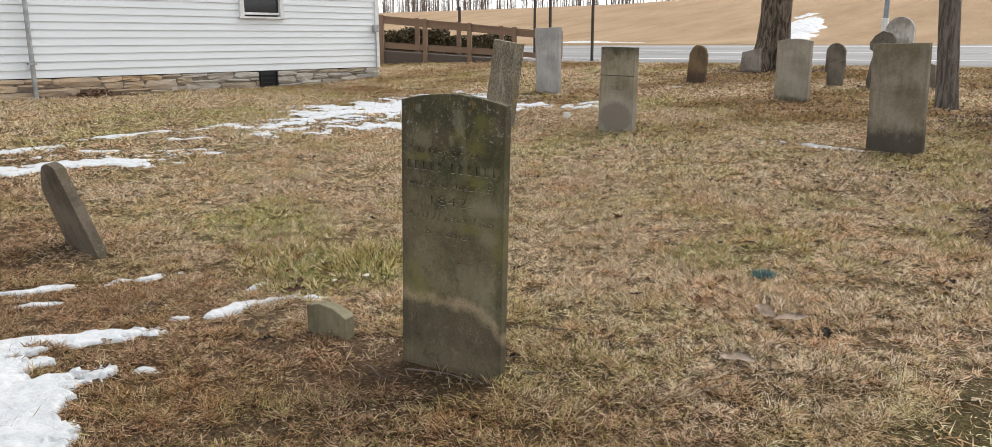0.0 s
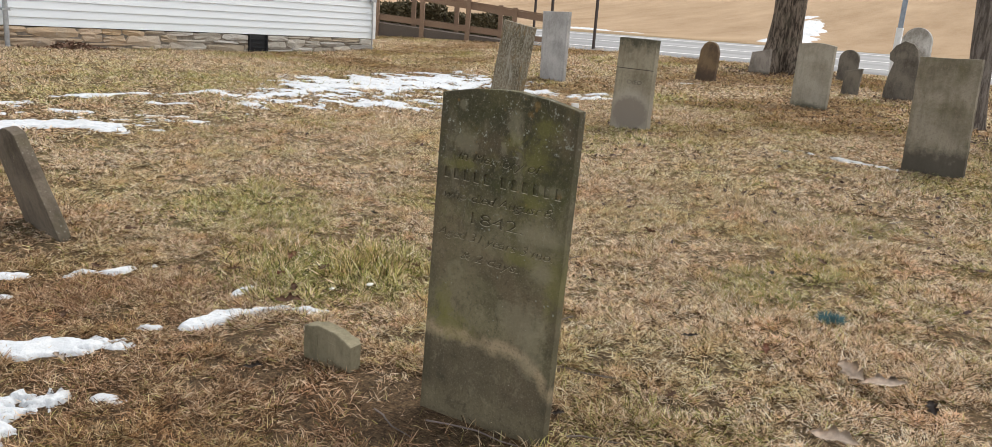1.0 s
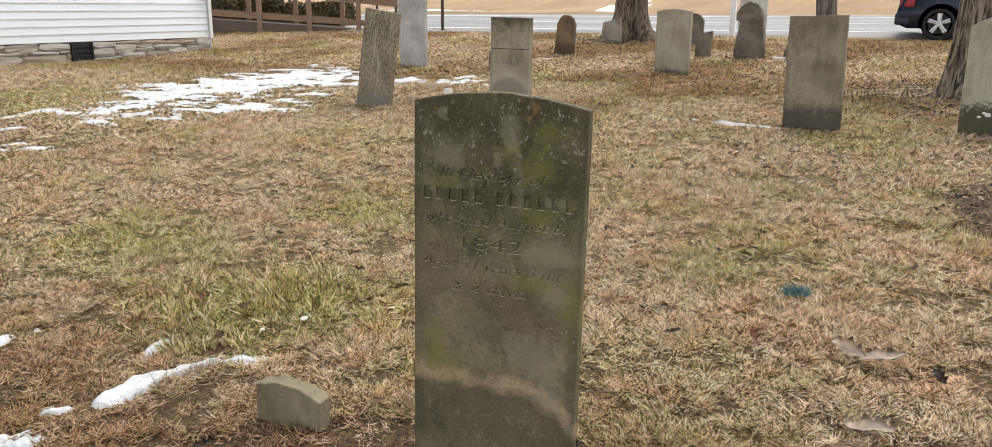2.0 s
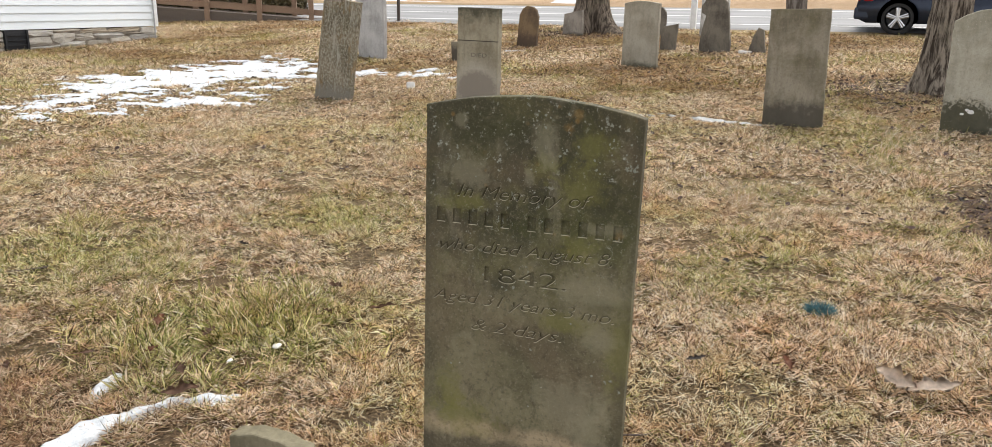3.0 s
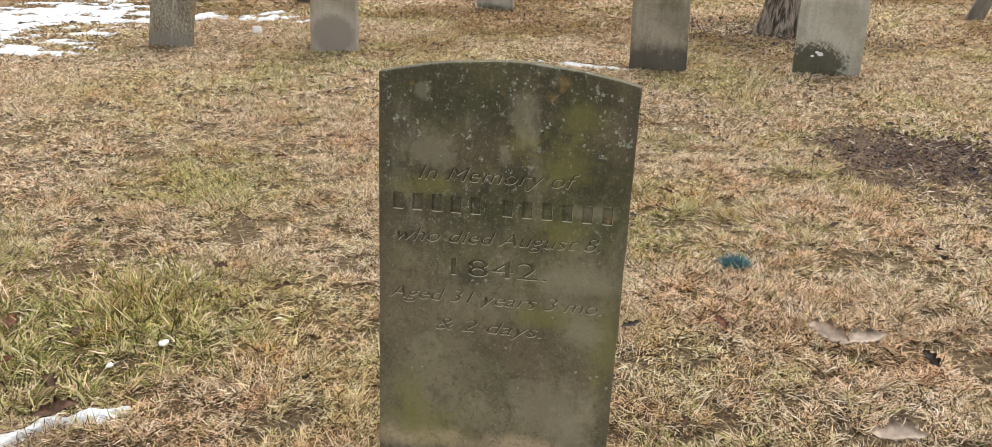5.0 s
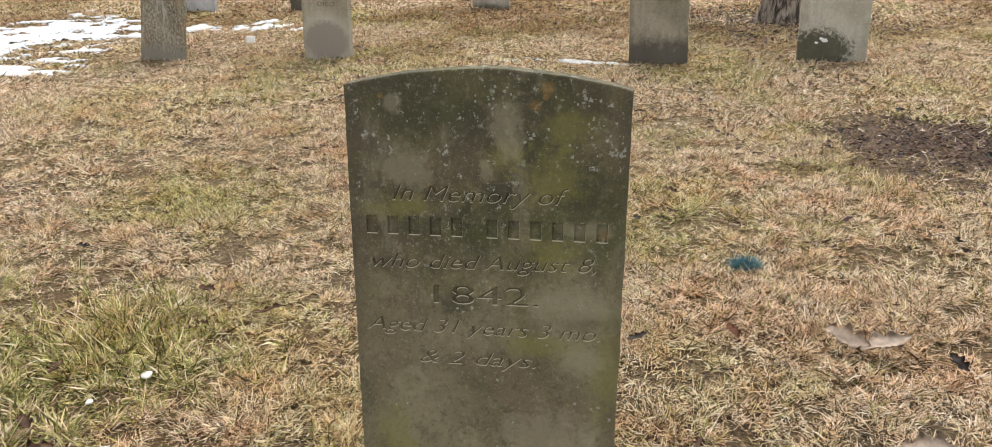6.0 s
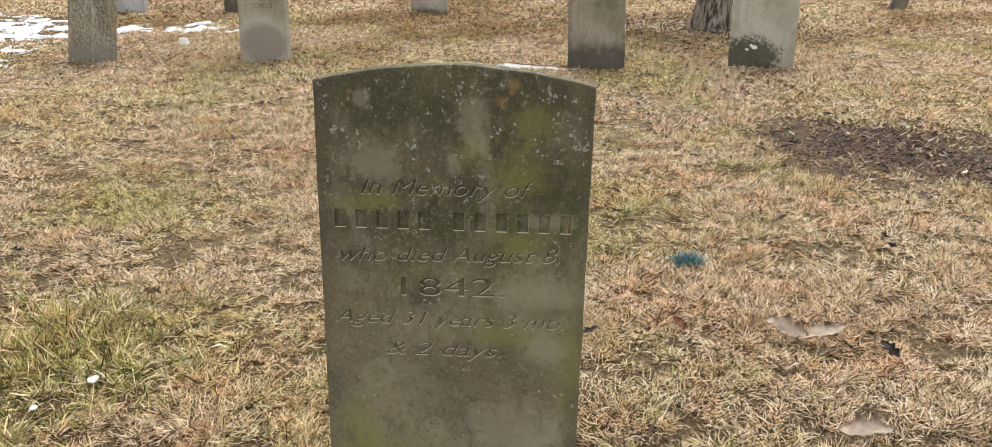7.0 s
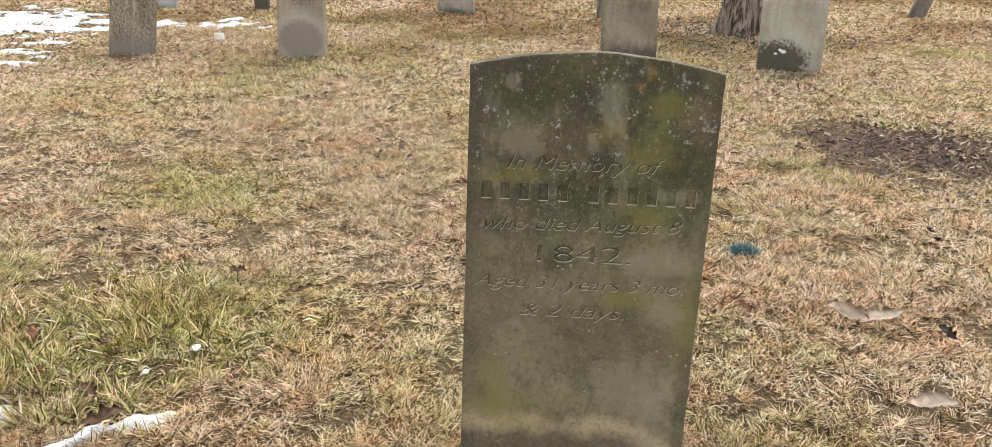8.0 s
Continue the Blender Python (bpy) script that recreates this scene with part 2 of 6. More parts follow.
    return k.done(col, h, 0.4, 0.004)


def ground_mat():
    k = Mat("winter_turf", 0.95, 0.0, 0.1)
    p = k.coord("Position")
    o = k.xyz(p)
    big = k.noise(p, 0.55, 4.0, 0.6)
    mid = k.noise(p, 3.0, 6.0, 0.65, 0.3)
    fine = k.noise(p, 38.0, 6.0, 0.8)
    hair = k.noise(p, 170.0, 3.0, 0.7)
    straw = k.mix(k.step(fine, 0.38, 0.66), (0.024, 0.017, 0.012), (0.28, 0.205, 0.125))
    straw = k.mix(k.math("MULTIPLY", k.step(hair, 0.4, 0.7), 0.4), straw, (0.40, 0.31, 0.18))
    green = k.mix(k.step(fine, 0.3, 0.7), (0.045, 0.047, 0.017), (0.21, 0.19, 0.07))
    col = k.mix(k.math("MULTIPLY", k.step(big, 0.46, 0.62), 0.7), straw, green)
    soil = k.step(mid, 0.60, 0.74)
    col = k.mix(k.math("MULTIPLY", soil, 0.5), col, k.mix(k.step(fine, 0.4, 0.62), (0.030, 0.020, 0.014), (0.16, 0.11, 0.072)))
    rust = k.step(k.noise(p, 1.6, 5.0, 0.7), 0.46, 0.66)
    col = k.mix(k.math("MULTIPLY", rust, 0.55), col, (0.215, 0.125, 0.062))
    near = k.step(k.math("ADD", o[0], k.math("MULTIPLY", k.math("SUBTRACT", k.noise(p, 1.3, 4.0), 0.5), 2.4)), 2.9, 1.9)
    col = k.mix(k.math("MULTIPLY", near, 0.55), col, k.mix(k.step(fine, 0.35, 0.7), (0.035, 0.022, 0.014), (0.17, 0.100, 0.055)))
    # bare leaf-mould patch and the tall dry grass of the bank beyond the road
    dx = k.math("DIVIDE", k.math("SUBTRACT", o[0], 6.1), 0.85)
    dy = k.math("DIVIDE", k.math("SUBTRACT", o[1], 0.45), 0.85)
    r = k.math("SQRT", k.math("ADD", k.math("MULTIPLY", dx, dx), k.math("MULTIPLY", dy, dy)))
    r = k.math("ADD", r, k.math("MULTIPLY", k.math("SUBTRACT", k.noise(p, 2.6, 5.0, 0.7), 0.5), 1.3))
    mould = k.mix(k.step(fine, 0.35, 0.7), (0.020, 0.012, 0.011), (0.105, 0.062, 0.053))
    col = k.mix(k.math("MULTIPLY", k.step(r, 1.1, 0.75), 0.9), col, mould)
    lo = k.noise(k.coord("Position", (0.35, 1, 1)), 0.5, 6.0, 0.7)
    bank = k.mix(k.step(lo, 0.3, 0.7), (0.27, 0.185, 0.110), (0.43, 0.315, 0.205))
    bank = k.mix(k.math("MULTIPLY", k.step(k.noise(p, 5.0, 6.0, 0.8), 0.4, 0.7), 0.45), bank, (0.40, 0.265, 0.155))
    col = k.mix(k.step(k.math("ADD", o[0], k.math("MULTIPLY", lo, 1.0)), 26.2, 27.2), col, bank)
    thatch = k.mix(k.step(fine, 0.34, 0.68), (0.19, 0.135, 0.074), (0.52, 0.39, 0.225))
    col = k.mix(k.math("MULTIPLY", k.math("MULTIPLY", k.step(o[0], 3.0, 6.0), k.step(o[0], 26.5, 25.5)), 0.5), col, thatch)
    worn = k.math("MULTIPLY", k.step(k.noise(p, 0.55, 4.0, 0.6), 0.47, 0.60), k.math("MULTIPLY", k.step(o[0], 7.5, 10.0), k.step(o[0], 19.0, 17.5)))
    col = k.mix(k.math("MULTIPLY", worn, 0.7), col, k.mix(k.step(fine, 0.35, 0.68), (0.060, 0.036, 0.023), (0.21, 0.125, 0.072)))
    strand = k.noise(k.coord("Position", (1, 0.35, 1), 0.7), 120.0, 4.0, 0.75)
    col = k.mix(k.math("MULTIPLY", k.math("MULTIPLY", k.step(strand, 0.56, 0.38), 0.8), k.step(o[0], 11.0, 5.0)), col, (0.024, 0.016, 0.011))
    col = k.mix(k.math("MULTIPLY", k.math("MULTIPLY", k.step(k.noise(k.coord("Position", (0.35, 1, 1), -0.5), 130.0, 4.0, 0.75), 0.56, 0.66), 0.6), k.step(o[0], 22.0, 14.0)), col, (0.36, 0.265, 0.155))
    h = k.math("ADD", k.math("MULTIPLY", fine, 1.0), k.math("MULTIPLY", mid, 1.5))
    return k.done(col, h, 0.9, 0.03)


def blade_mat(name, stops, thin=0.35, brown=0.85):
    k = Mat(name, 0.75, 0.0, 0.15)
    f = k.rand("island")
    p = k.coord("Position")
    col = k.ramp(f, stops)
    trod = k.step(k.math("ADD", k.xyz(p)[0], k.math("MULTIPLY", k.math("SUBTRACT", k.noise(p, 1.3, 4.0), 0.5), 2.4)), 2.9, 1.9)
    col = k.mix(k.math("MULTIPLY", trod, brown), col, k.ramp(f, [(0.0, (0.035, 0.020, 0.012)), (0.45, (0.30, 0.175, 0.098)), (0.8, (0.56, 0.37, 0.23)), (1.0, (0.82, 0.66, 0.47))]))
    px = k.xyz(p)[0]
    for turn, scale, lo, hi, amount, tint in ((0.0, 1.7, 0.50, 0.70, 0.5, (0.92, 0.72, 0.58)), (0.4, 0.9, 0.48, 0.62, 0.45, (0.86, 0.95, 0.62)), (0.9, 4.6, 0.52, 0.62, 0.6, (1.0, 0.84, 0.74)),
                                              (1.3, 13.0, 0.54, 0.66, 0.7, (0.42, 0.36, 0.32)), (1.8, 3.0, 0.58, 0.70, 0.5, (0.48, 0.40, 0.34)), (2.3, 6.5, 0.54, 0.64, 0.35, (0.72, 0.74, 0.52))):
        col = k.tint(k.math("MULTIPLY", k.step(k.noise(k.coord("Position", (1, 1, 1), turn), scale, 5.0, 0.68), lo, hi), amount), col, tint)
    worn = k.math("MULTIPLY", k.step(k.noise(p, 0.55, 4.0, 0.6), 0.42, 0.57), k.step(px, 7.5, 10.0))
    col = k.tint(k.math("MULTIPLY", worn, 0.8), col, (0.52, 0.41, 0.28))
    k.put(k.bsdf.inputs["Base Color"], col)
    tr = k.node("ShaderNodeBsdfTranslucent", Color=col)
    mx = k.nt.nodes.new("ShaderNodeMixShader")
    mx.inputs[0].default_value = thin
    k.nt.links.new(k.bsdf.outputs[0], mx.inputs[1])
    k.nt.links.new(tr, mx.inputs[2])
    k.nt.links.new(mx.outputs[0], k.nt.nodes["Material Output"].inputs[0])
    return k.m


def snow_mat():
    k = Mat("old_snow", 0.55, 0.0, 0.3)
    p = k.coord("Position")
    f = k.noise(p, 14.0, 6.0, 0.7)
    col = k.mix(k.step(f, 0.35, 0.7), (0.48, 0.51, 0.545), (0.63, 0.65, 0.668))
    dirt = k.math("MULTIPLY", k.step(k.noise(p, 30.0, 6.0, 0.8), 0.60, 0.72), 0.75)
    col = k.mix(dirt, col, (0.34, 0.29, 0.22))
    k.bsdf.inputs["Subsurface Weight"].default_value = 0.25
    k.bsdf.inputs["Subsurface Radius"].default_value = (0.02, 0.025, 0.03)
    return k.done(col, k.math("ADD", f, k.noise(p, 90.0, 4.0)), 0.5, 0.012)


def bark_mat(name, light, dark):
    k = Mat(name, 0.95, 0.0, 0.1)
    c = k.coord("Object", (1, 1, 0.16))
    f = k.noise(c, 22.0, 6.0, 0.7, 0.4)
    g = k.noise(k.coord(), 60.0, 5.0, 0.75)
    col = k.mix(k.step(f, 0.42, 0.58), dark, light)
    col = k.mix(k.math("MULTIPLY", k.step(k.noise(k.coord(), 3.0), 0.52, 0.7), 0.4), col, (0.15, 0.145, 0.10))
    return k.done(col, k.math("ADD", f, k.math("MULTIPLY", g, 0.3)), 1.0, 0.05)


def wood_mat(name, colour):
    k = Mat(name, 0.8, 0.0, 0.2)
    c = k.coord("Object", (0.6, 7, 7))
    f = k.noise(c, 6.0, 5.0, 0.65)
    base = k.mix(f, tuple(v * 0.6 for v in colour), tuple(v * 1.25 for v in colour))
    return k.done(base, f, 0.3, 0.004)


def rock_mat():
    k = Mat("foundation_stone", 0.92, 0.0, 0.2)
    c = k.coord("Position")
    r = k.rand()
    col = k.ramp(r, [(0.0, (0.38, 0.34, 0.28)), (0.35, (0.50, 0.47, 0.42)), (0.6, (0.42, 0.35, 0.26)), (0.8, (0.58, 0.55, 0.50)), (1.0, (0.44, 0.42, 0.39))])
    x = k.xyz(c)[0]
    warm = k.math("MULTIPLY", k.step(x, 8.2, 6.8), k.step(k.math("ADD", k.noise(c, 0.9, 3.0), k.math("MULTIPLY", r, 0.25)), 0.42, 0.7))
    col = k.mix(k.math("MULTIPLY", warm, 0.6), col, (0.58, 0.38, 0.20))
    col = k.mix(k.math("MULTIPLY", k.step(k.noise(k.coord("Position", (0.5, 1, 1)), 7.0, 6.0, 0.7), 0.48, 0.72), 0.55), col, (0.26, 0.225, 0.185))
    col = k.mix(k.math("MULTIPLY", k.step(k.noise(c, 18.0, 5.0, 0.7), 0.56, 0.7), 0.4), col, (0.66, 0.63, 0.57))
    return k.done(col, k.noise(c, 22.0, 6.0, 0.75), 0.8, 0.025)


def siding_mat():
    k = Mat("white_vinyl", 0.5, 0.0, 0.35)
    c = k.coord("Position", (0.25, 1, 1))
    col = k.mix(k.noise(c, 5.0, 5.0, 0.6), (0.78, 0.83, 0.87), (0.86, 0.895, 0.915))
    z = k.xyz(k.coord("Position"))[2]
    grime = k.math("MULTIPLY", k.step(k.math("ADD", z, k.math("MULTIPLY", k.noise(k.coord("Position"), 2.0, 5.0), 0.5)), 1.4, 1.0), 0.22)
    col = k.mix(grime, col, (0.62, 0.64, 0.55))
    return k.done(col, k.noise(k.coord("Position", (0.1, 1, 1)), 60.0, 3.0), 0.08, 0.003)


def asphalt_mat():
    k = Mat("salted_asphalt", 0.75, 0.0, 0.35)
    p = k.coord("Position", (1, 0.12, 1), radians(-7))
    f = k.noise(p, 1.1, 6.0, 0.6)
    col = k.mix(k.step(f, 0.3, 0.7), (0.17, 0.17, 0.175), (0.31, 0.31, 0.31))
    col = k.mix(k.math("MULTIPLY", k.noise(k.coord("Position"), 70.0, 3.0), 0.3), col, (0.13, 0.13, 0.13))
    return k.done(col, k.noise(k.coord("Position"), 120.0, 3.0), 0.3, 0.005)


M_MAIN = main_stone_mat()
M_GROUND = ground_mat()
M_DEAD = blade_mat("dead_grass_blade", [(0.0, (0.030, 0.019, 0.012)), (0.25, (0.17, 0.105, 0.056)), (0.42, (0.58, 0.415, 0.265)), (0.65, (0.92, 0.72, 0.50)), (1.0, (1.0, 0.95, 0.82))])
M_GREEN = blade_mat("green_grass_blade", [(0.0, (0.040, 0.046, 0.014)), (0.3, (0.20, 0.215, 0.060)), (0.62, (0.46, 0.45, 0.16)), (1.0, (0.86, 0.79, 0.44))], brown=0.25)
M_SNOW = snow_mat()
M_BARK = bark_mat("furrowed_bark", (0.25, 0.20, 0.155), (0.060, 0.047, 0.037))
M_BARK2 = bark_mat("grey_bark", (0.27, 0.235, 0.205), (0.12, 0.10, 0.085))
M_BARK3 = bark_mat("deep_furrowed_bark", (0.36, 0.305, 0.245), (0.062, 0.048, 0.038))
M_WOOD = wood_mat("stained_rail_wood", (0.26, 0.175, 0.122))
M_DECK = wood_mat("grey_deck_wood", (0.13, 0.105, 0.088))
M_ROCK = rock_mat()
M_MORTAR = plain("old_mortar", (0.24, 0.205, 0.165), 0.95, vary=0.3, scale=12)
M_SIDING = siding_mat()
M_ASPHALT = asphalt_mat()
M_WHITE = plain("white_paint", (0.78, 0.79, 0.79), 0.5, vary=0.06)
M_MARK = plain("road_paint", (0.72, 0.72, 0.70), 0.6, vary=0.1, scale=3.0)
M_DARK = plain("black_void", (0.018, 0.018, 0.02), 0.7)
M_STEEL = plain("galvanised", (0.42, 0.43, 0.44), 0.45, 0.7)
M_POST = plain("brown_steel", (0.060, 0.045, 0.038), 0.7, 0.2)
M_SLATEBLUE = plain("blue_grey_sheet", (0.30, 0.35, 0.41), 0.5)
M_ROOF = plain("grey_shingle", (0.11, 0.11, 0.115), 0.9, vary=0.2, scale=20)
M_CARPAINT = plain("midnight_paint", (0.030, 0.038, 0.058), 0.25, 0.4, vary=0.05)
M_RUBBER = plain("tyre_rubber", (0.02, 0.02, 0.02), 0.85)
M_ALLOY = plain("alloy", (0.62, 0.63, 0.65), 0.3, 0.85, vary=0.04)
M_TAIL = plain("red_lens", (0.30, 0.010, 0.016), 0.2, spec=0.6)
M_LEAF = plain("oak_leaf_brown", (0.17, 0.095, 0.060), 0.8, vary=0.25, scale=30)
M_LEAFRUST = plain("red_brown_leaf", (0.27, 0.12, 0.070), 0.8, vary=0.25, scale=30)
M_LEAFPALE = plain("bleached_leaf", (0.60, 0.50, 0.41), 0.8, vary=0.18, scale=30)
M_LEAFDARK = plain("wet_leaf", (0.045, 0.030, 0.024), 0.6, vary=0.25, scale=30)
M_LITTER = plain("leaf_mould", (0.066, 0.040, 0.036), 0.9, vary=0.3, scale=5)
M_TEAL = plain("teal_strand", (0.105, 0.235, 0.26), 0.6, vary=0.3, scale=40)
M_HEDGE = plain("yew_leaf", (0.125, 0.100, 0.050), 0.7, vary=0.35, scale=14)
M_TWIG = plain("grey_twig", (0.16, 0.13, 0.115), 0.9, vary=0.2)
M_ICE = plain("grey_slush", (0.24, 0.245, 0.235), 0.35, vary=0.25, scale=6)
M_CRUST = plain("pale_lichen", (0.25, 0.255, 0.20), 0.95, vary=0.25, scale=60)
M_CHIP = plain("white_chip", (0.72, 0.71, 0.69), 0.7)

glass = bpy.data.materials.new("window_glass")
glass.use_nodes = True
gb = glass.node_tree.nodes["Principled BSDF"]
gb.inputs["Base Color"].default_value = (0.02, 0.025, 0.03, 1)
gb.inputs["Roughness"].default_value = 0.06


# ---- shared shapes ----
def smoother(a, b, v):
    k = np.clip((v - a) / (b - a), 0, 1)
    return k * k * (3 - 2 * k)


def lattice(ix, iy, seed):
    h = np.sin(ix * 127.1 + iy * 311.7 + seed * 74.7) * 43758.5453
    return h - np.floor(h)


def vnoise(x, y, seed=0):
    ix, iy = np.floor(x), np.floor(y)
    fx, fy = x - ix, y - iy
    fx, fy = fx * fx * (3 - 2 * fx), fy * fy * (3 - 2 * fy)
    a, b = lattice(ix, iy, seed), lattice(ix + 1, iy, seed)
    c, d = lattice(ix, iy + 1, seed), lattice(ix + 1, iy + 1, seed)
    return (a * (1 - fx) + b * fx) * (1 - fy) + (c * (1 - fx) + d * fx) * fy


def fbm(x, y, seed=0, octaves=4, gain=0.55):
    total, amp, norm = 0, 1.0, 0
    for i in range(octaves):
        total = total + amp * vnoise(x * 2 ** i, y * 2 ** i, seed + i)
        norm += amp
        amp *= gain
    return total / norm


def lie(x, y):
    """The height of the land."""
    x, y = np.asarray(x, float), np.asarray(y, float)
    z = 0.04 + 0.048 * np.clip(x, -15, 27)
    z = z + np.maximum(0.54 - z, 0) * smoother(6.5, 13.5, y) * smoother(14, 10, x)
    z = z + 0.07 * np.exp(-((x - 3.3) ** 2 / 4 + (y - 1) ** 2 / 2.5)) - 0.045 * np.exp(-((x - 3.6) ** 2 / 4 + (y - 3.9) ** 2 / 3))
    z = z - 0.12 * np.exp(-((x - 8.1) ** 2 / 3 + (y - 7.6) ** 2 / 1.6)) - 0.07 * np.exp(-((x - 8.1) ** 2 / 2.5 + (y - 5.6) ** 2 / 1.0))
    return z + (3.0 + 1.3 * smoother(45, 5, y)) * smoother(27, 64, x)


def turf(x, y):
    rough = smoother(18.5, 15.5, np.asarray(x, float)) * 0.95 + 0.05
    return lie(x, y) + rough * (0.045 * (fbm(np.asarray(x) * 1.7, np.asarray(y) * 1.7, 5) - 0.5) + 0.022 * (fbm(np.asarray(x) * 7, np.asarray(y) * 7, 9) - 0.5))


def tuftiness(x, y):
    """0 in the thin gaps between tussocks, 1 in their middle; tussocks a few fingers wide."""
    return 0.6 * smoother(0.34, 0.6, fbm(x * 13, y * 13, 72, 3)) + 0.4 * smoother(0.36, 0.62, fbm(x * 4, y * 4, 74, 3))


def part(name, bm, material, parent=None, label="", smooth=False):
    me = bpy.data.meshes.new(name)
    bm.to_mesh(me)
    bm.free()
    if smooth:
        me.polygons.foreach_set("use_smooth", [True] * len(me.polygons))
    me.materials.append(material)
    ob = new(name, me)
    if parent is not None:
        ob.parent = parent
    if label:
        ob["label"] = label
    return ob


def box(bm, lo, hi, bevel=0.0):
    c = [(a + b) / 2 for a, b in zip(lo, hi)]
    s = [abs(b - a) for a, b in zip(lo, hi)]
    m = Matrix.Translation(c) @ Matrix.Diagonal((*s, 1))
    g = bmesh.ops.create_cube(bm, size=1, matrix=m)
    if bevel:
        es = list({e for v in g["verts"] for e in v.link_edges})
        bmesh.ops.bevel(bm, geom=es, offset=bevel, segments=2, affect="EDGES", profile=0.6)
    return bm


def boxed(lo, hi, bevel=0.0):
    return box(bmesh.new(), lo, hi, bevel)


def rod(bm, a, b, r0, r1=None, n=10):
    a, b = Vector(a), Vector(b)
    d = b - a
    m = Matrix.Translation((a + b) / 2) @ d.to_track_quat("Z", "Y").to_matrix().to_4x4()
    bmesh.ops.create_cone(bm, cap_ends=True, segments=n, radius1=r0, radius2=r0 if r1 is None else r1, depth=d.length, matrix=m)
    return bm


def raw_mesh(name, verts, faces, material, smooth=False):
    """A mesh from arrays: verts (n, 3), faces (m, k)."""
    me = bpy.data.meshes.new(name)
    k = faces.shape[1]
    me.vertices.add(len(verts))
    me.vertices.foreach_set("co", np.ascontiguousarray(verts, dtype=np.float32).ravel())
    me.loops.add(faces.size)
    me.loops.foreach_set("vertex_index", np.ascontiguousarray(faces, dtype=np.int32).ravel())
    me.polygons.add(len(faces))
    me.polygons.foreach_set("loop_start", np.arange(0, faces.size, k, dtype=np.int32))
    if smooth:
        me.polygons.foreach_set("use_smooth", np.ones(len(faces), dtype=bool))
    me.update(calc_edges=True)
    me.validate()
    me.materials.append(material)
    return new(name, me)


def sheet(name, xs, ys, height, material, smooth=True):
    X, Y = np.meshgrid(xs, ys, indexing="ij")
    v = np.stack([X, Y, height(X, Y)], -1).reshape(-1, 3)
    n = len(ys)
    i = (np.arange(len(xs) - 1)[:, None] * n + np.arange(n - 1)[None]).ravel()
    return raw_mesh(name, v, np.stack([i, i + n, i + n + 1, i + 1], -1), material, smooth)


# ---- land and road ----
xs = np.concatenate([[-400, -150, -60, -25, -12, -6], np.arange(-3, 20, 0.09), np.arange(20, 66, 1.0), [72, 85, 110, 160, 260, 500]])
ys = np.concatenate([[-500, -200, -80, -40, -20, -12, -8], np.arange(-5, 18, 0.09), np.arange(18, 40, 1.0), [50, 70, 100, 200, 500]])
tagged(sheet("ground", xs, ys, turf, M_GROUND), "winter turf of straw and green grass sloping up to a road", "ground", kind="structure")


def road_strip(name, u0, u1, lift, material, parent=None):
    """A strip along the road, between two offsets from its near edge."""
    vs = np.concatenate([[-300, -120], np.arange(-60, 80, 2.0), [120, 300]])
    us = np.linspace(u0, u1, max(2, int(abs(u1 - u0) / 0.8) + 2))
    if lift < 0.03:
        us = np.concatenate([[u0 - 0.3], us, [u1 + 0.3]])
    U, V = np.meshgrid(us, vs, indexing="ij")
    X = 19.4 - 0.12 * V + U
    dip = np.where((U == us[0]) | (U == us[-1]), 0.12, 0.0) if lift < 0.03 else 0.0
    v = np.stack([X, V, 0.04 + 0.048 * np.clip(X, -30, 27.4) + lift - dip + 0 * X], -1).reshape(-1, 3)
    n = len(vs)
    i = (np.arange(len(us) - 1)[:, None] * n + np.arange(n - 1)[None]).ravel()
    ob = raw_mesh(name, v, np.stack([i, i + n, i + n + 1, i + 1], -1), material, True)
    ob.parent = parent
    return ob


road = tagged(road_strip("road", 0, 7.4, 0.025, M_ASPHALT), "pale salt-bleached asphalt road along the graveyard", "road", kind="structure")
road_strip("edge_line", 1.0, 1.14, 0.031, M_MARK, road)
road_strip("edge_line", 6.3, 6.44, 0.031, M_MARK, road)
road_strip("centre_line", 3.6, 3.72, 0.031, M_MARK, road)


# ---- snow ----
SNOW = []


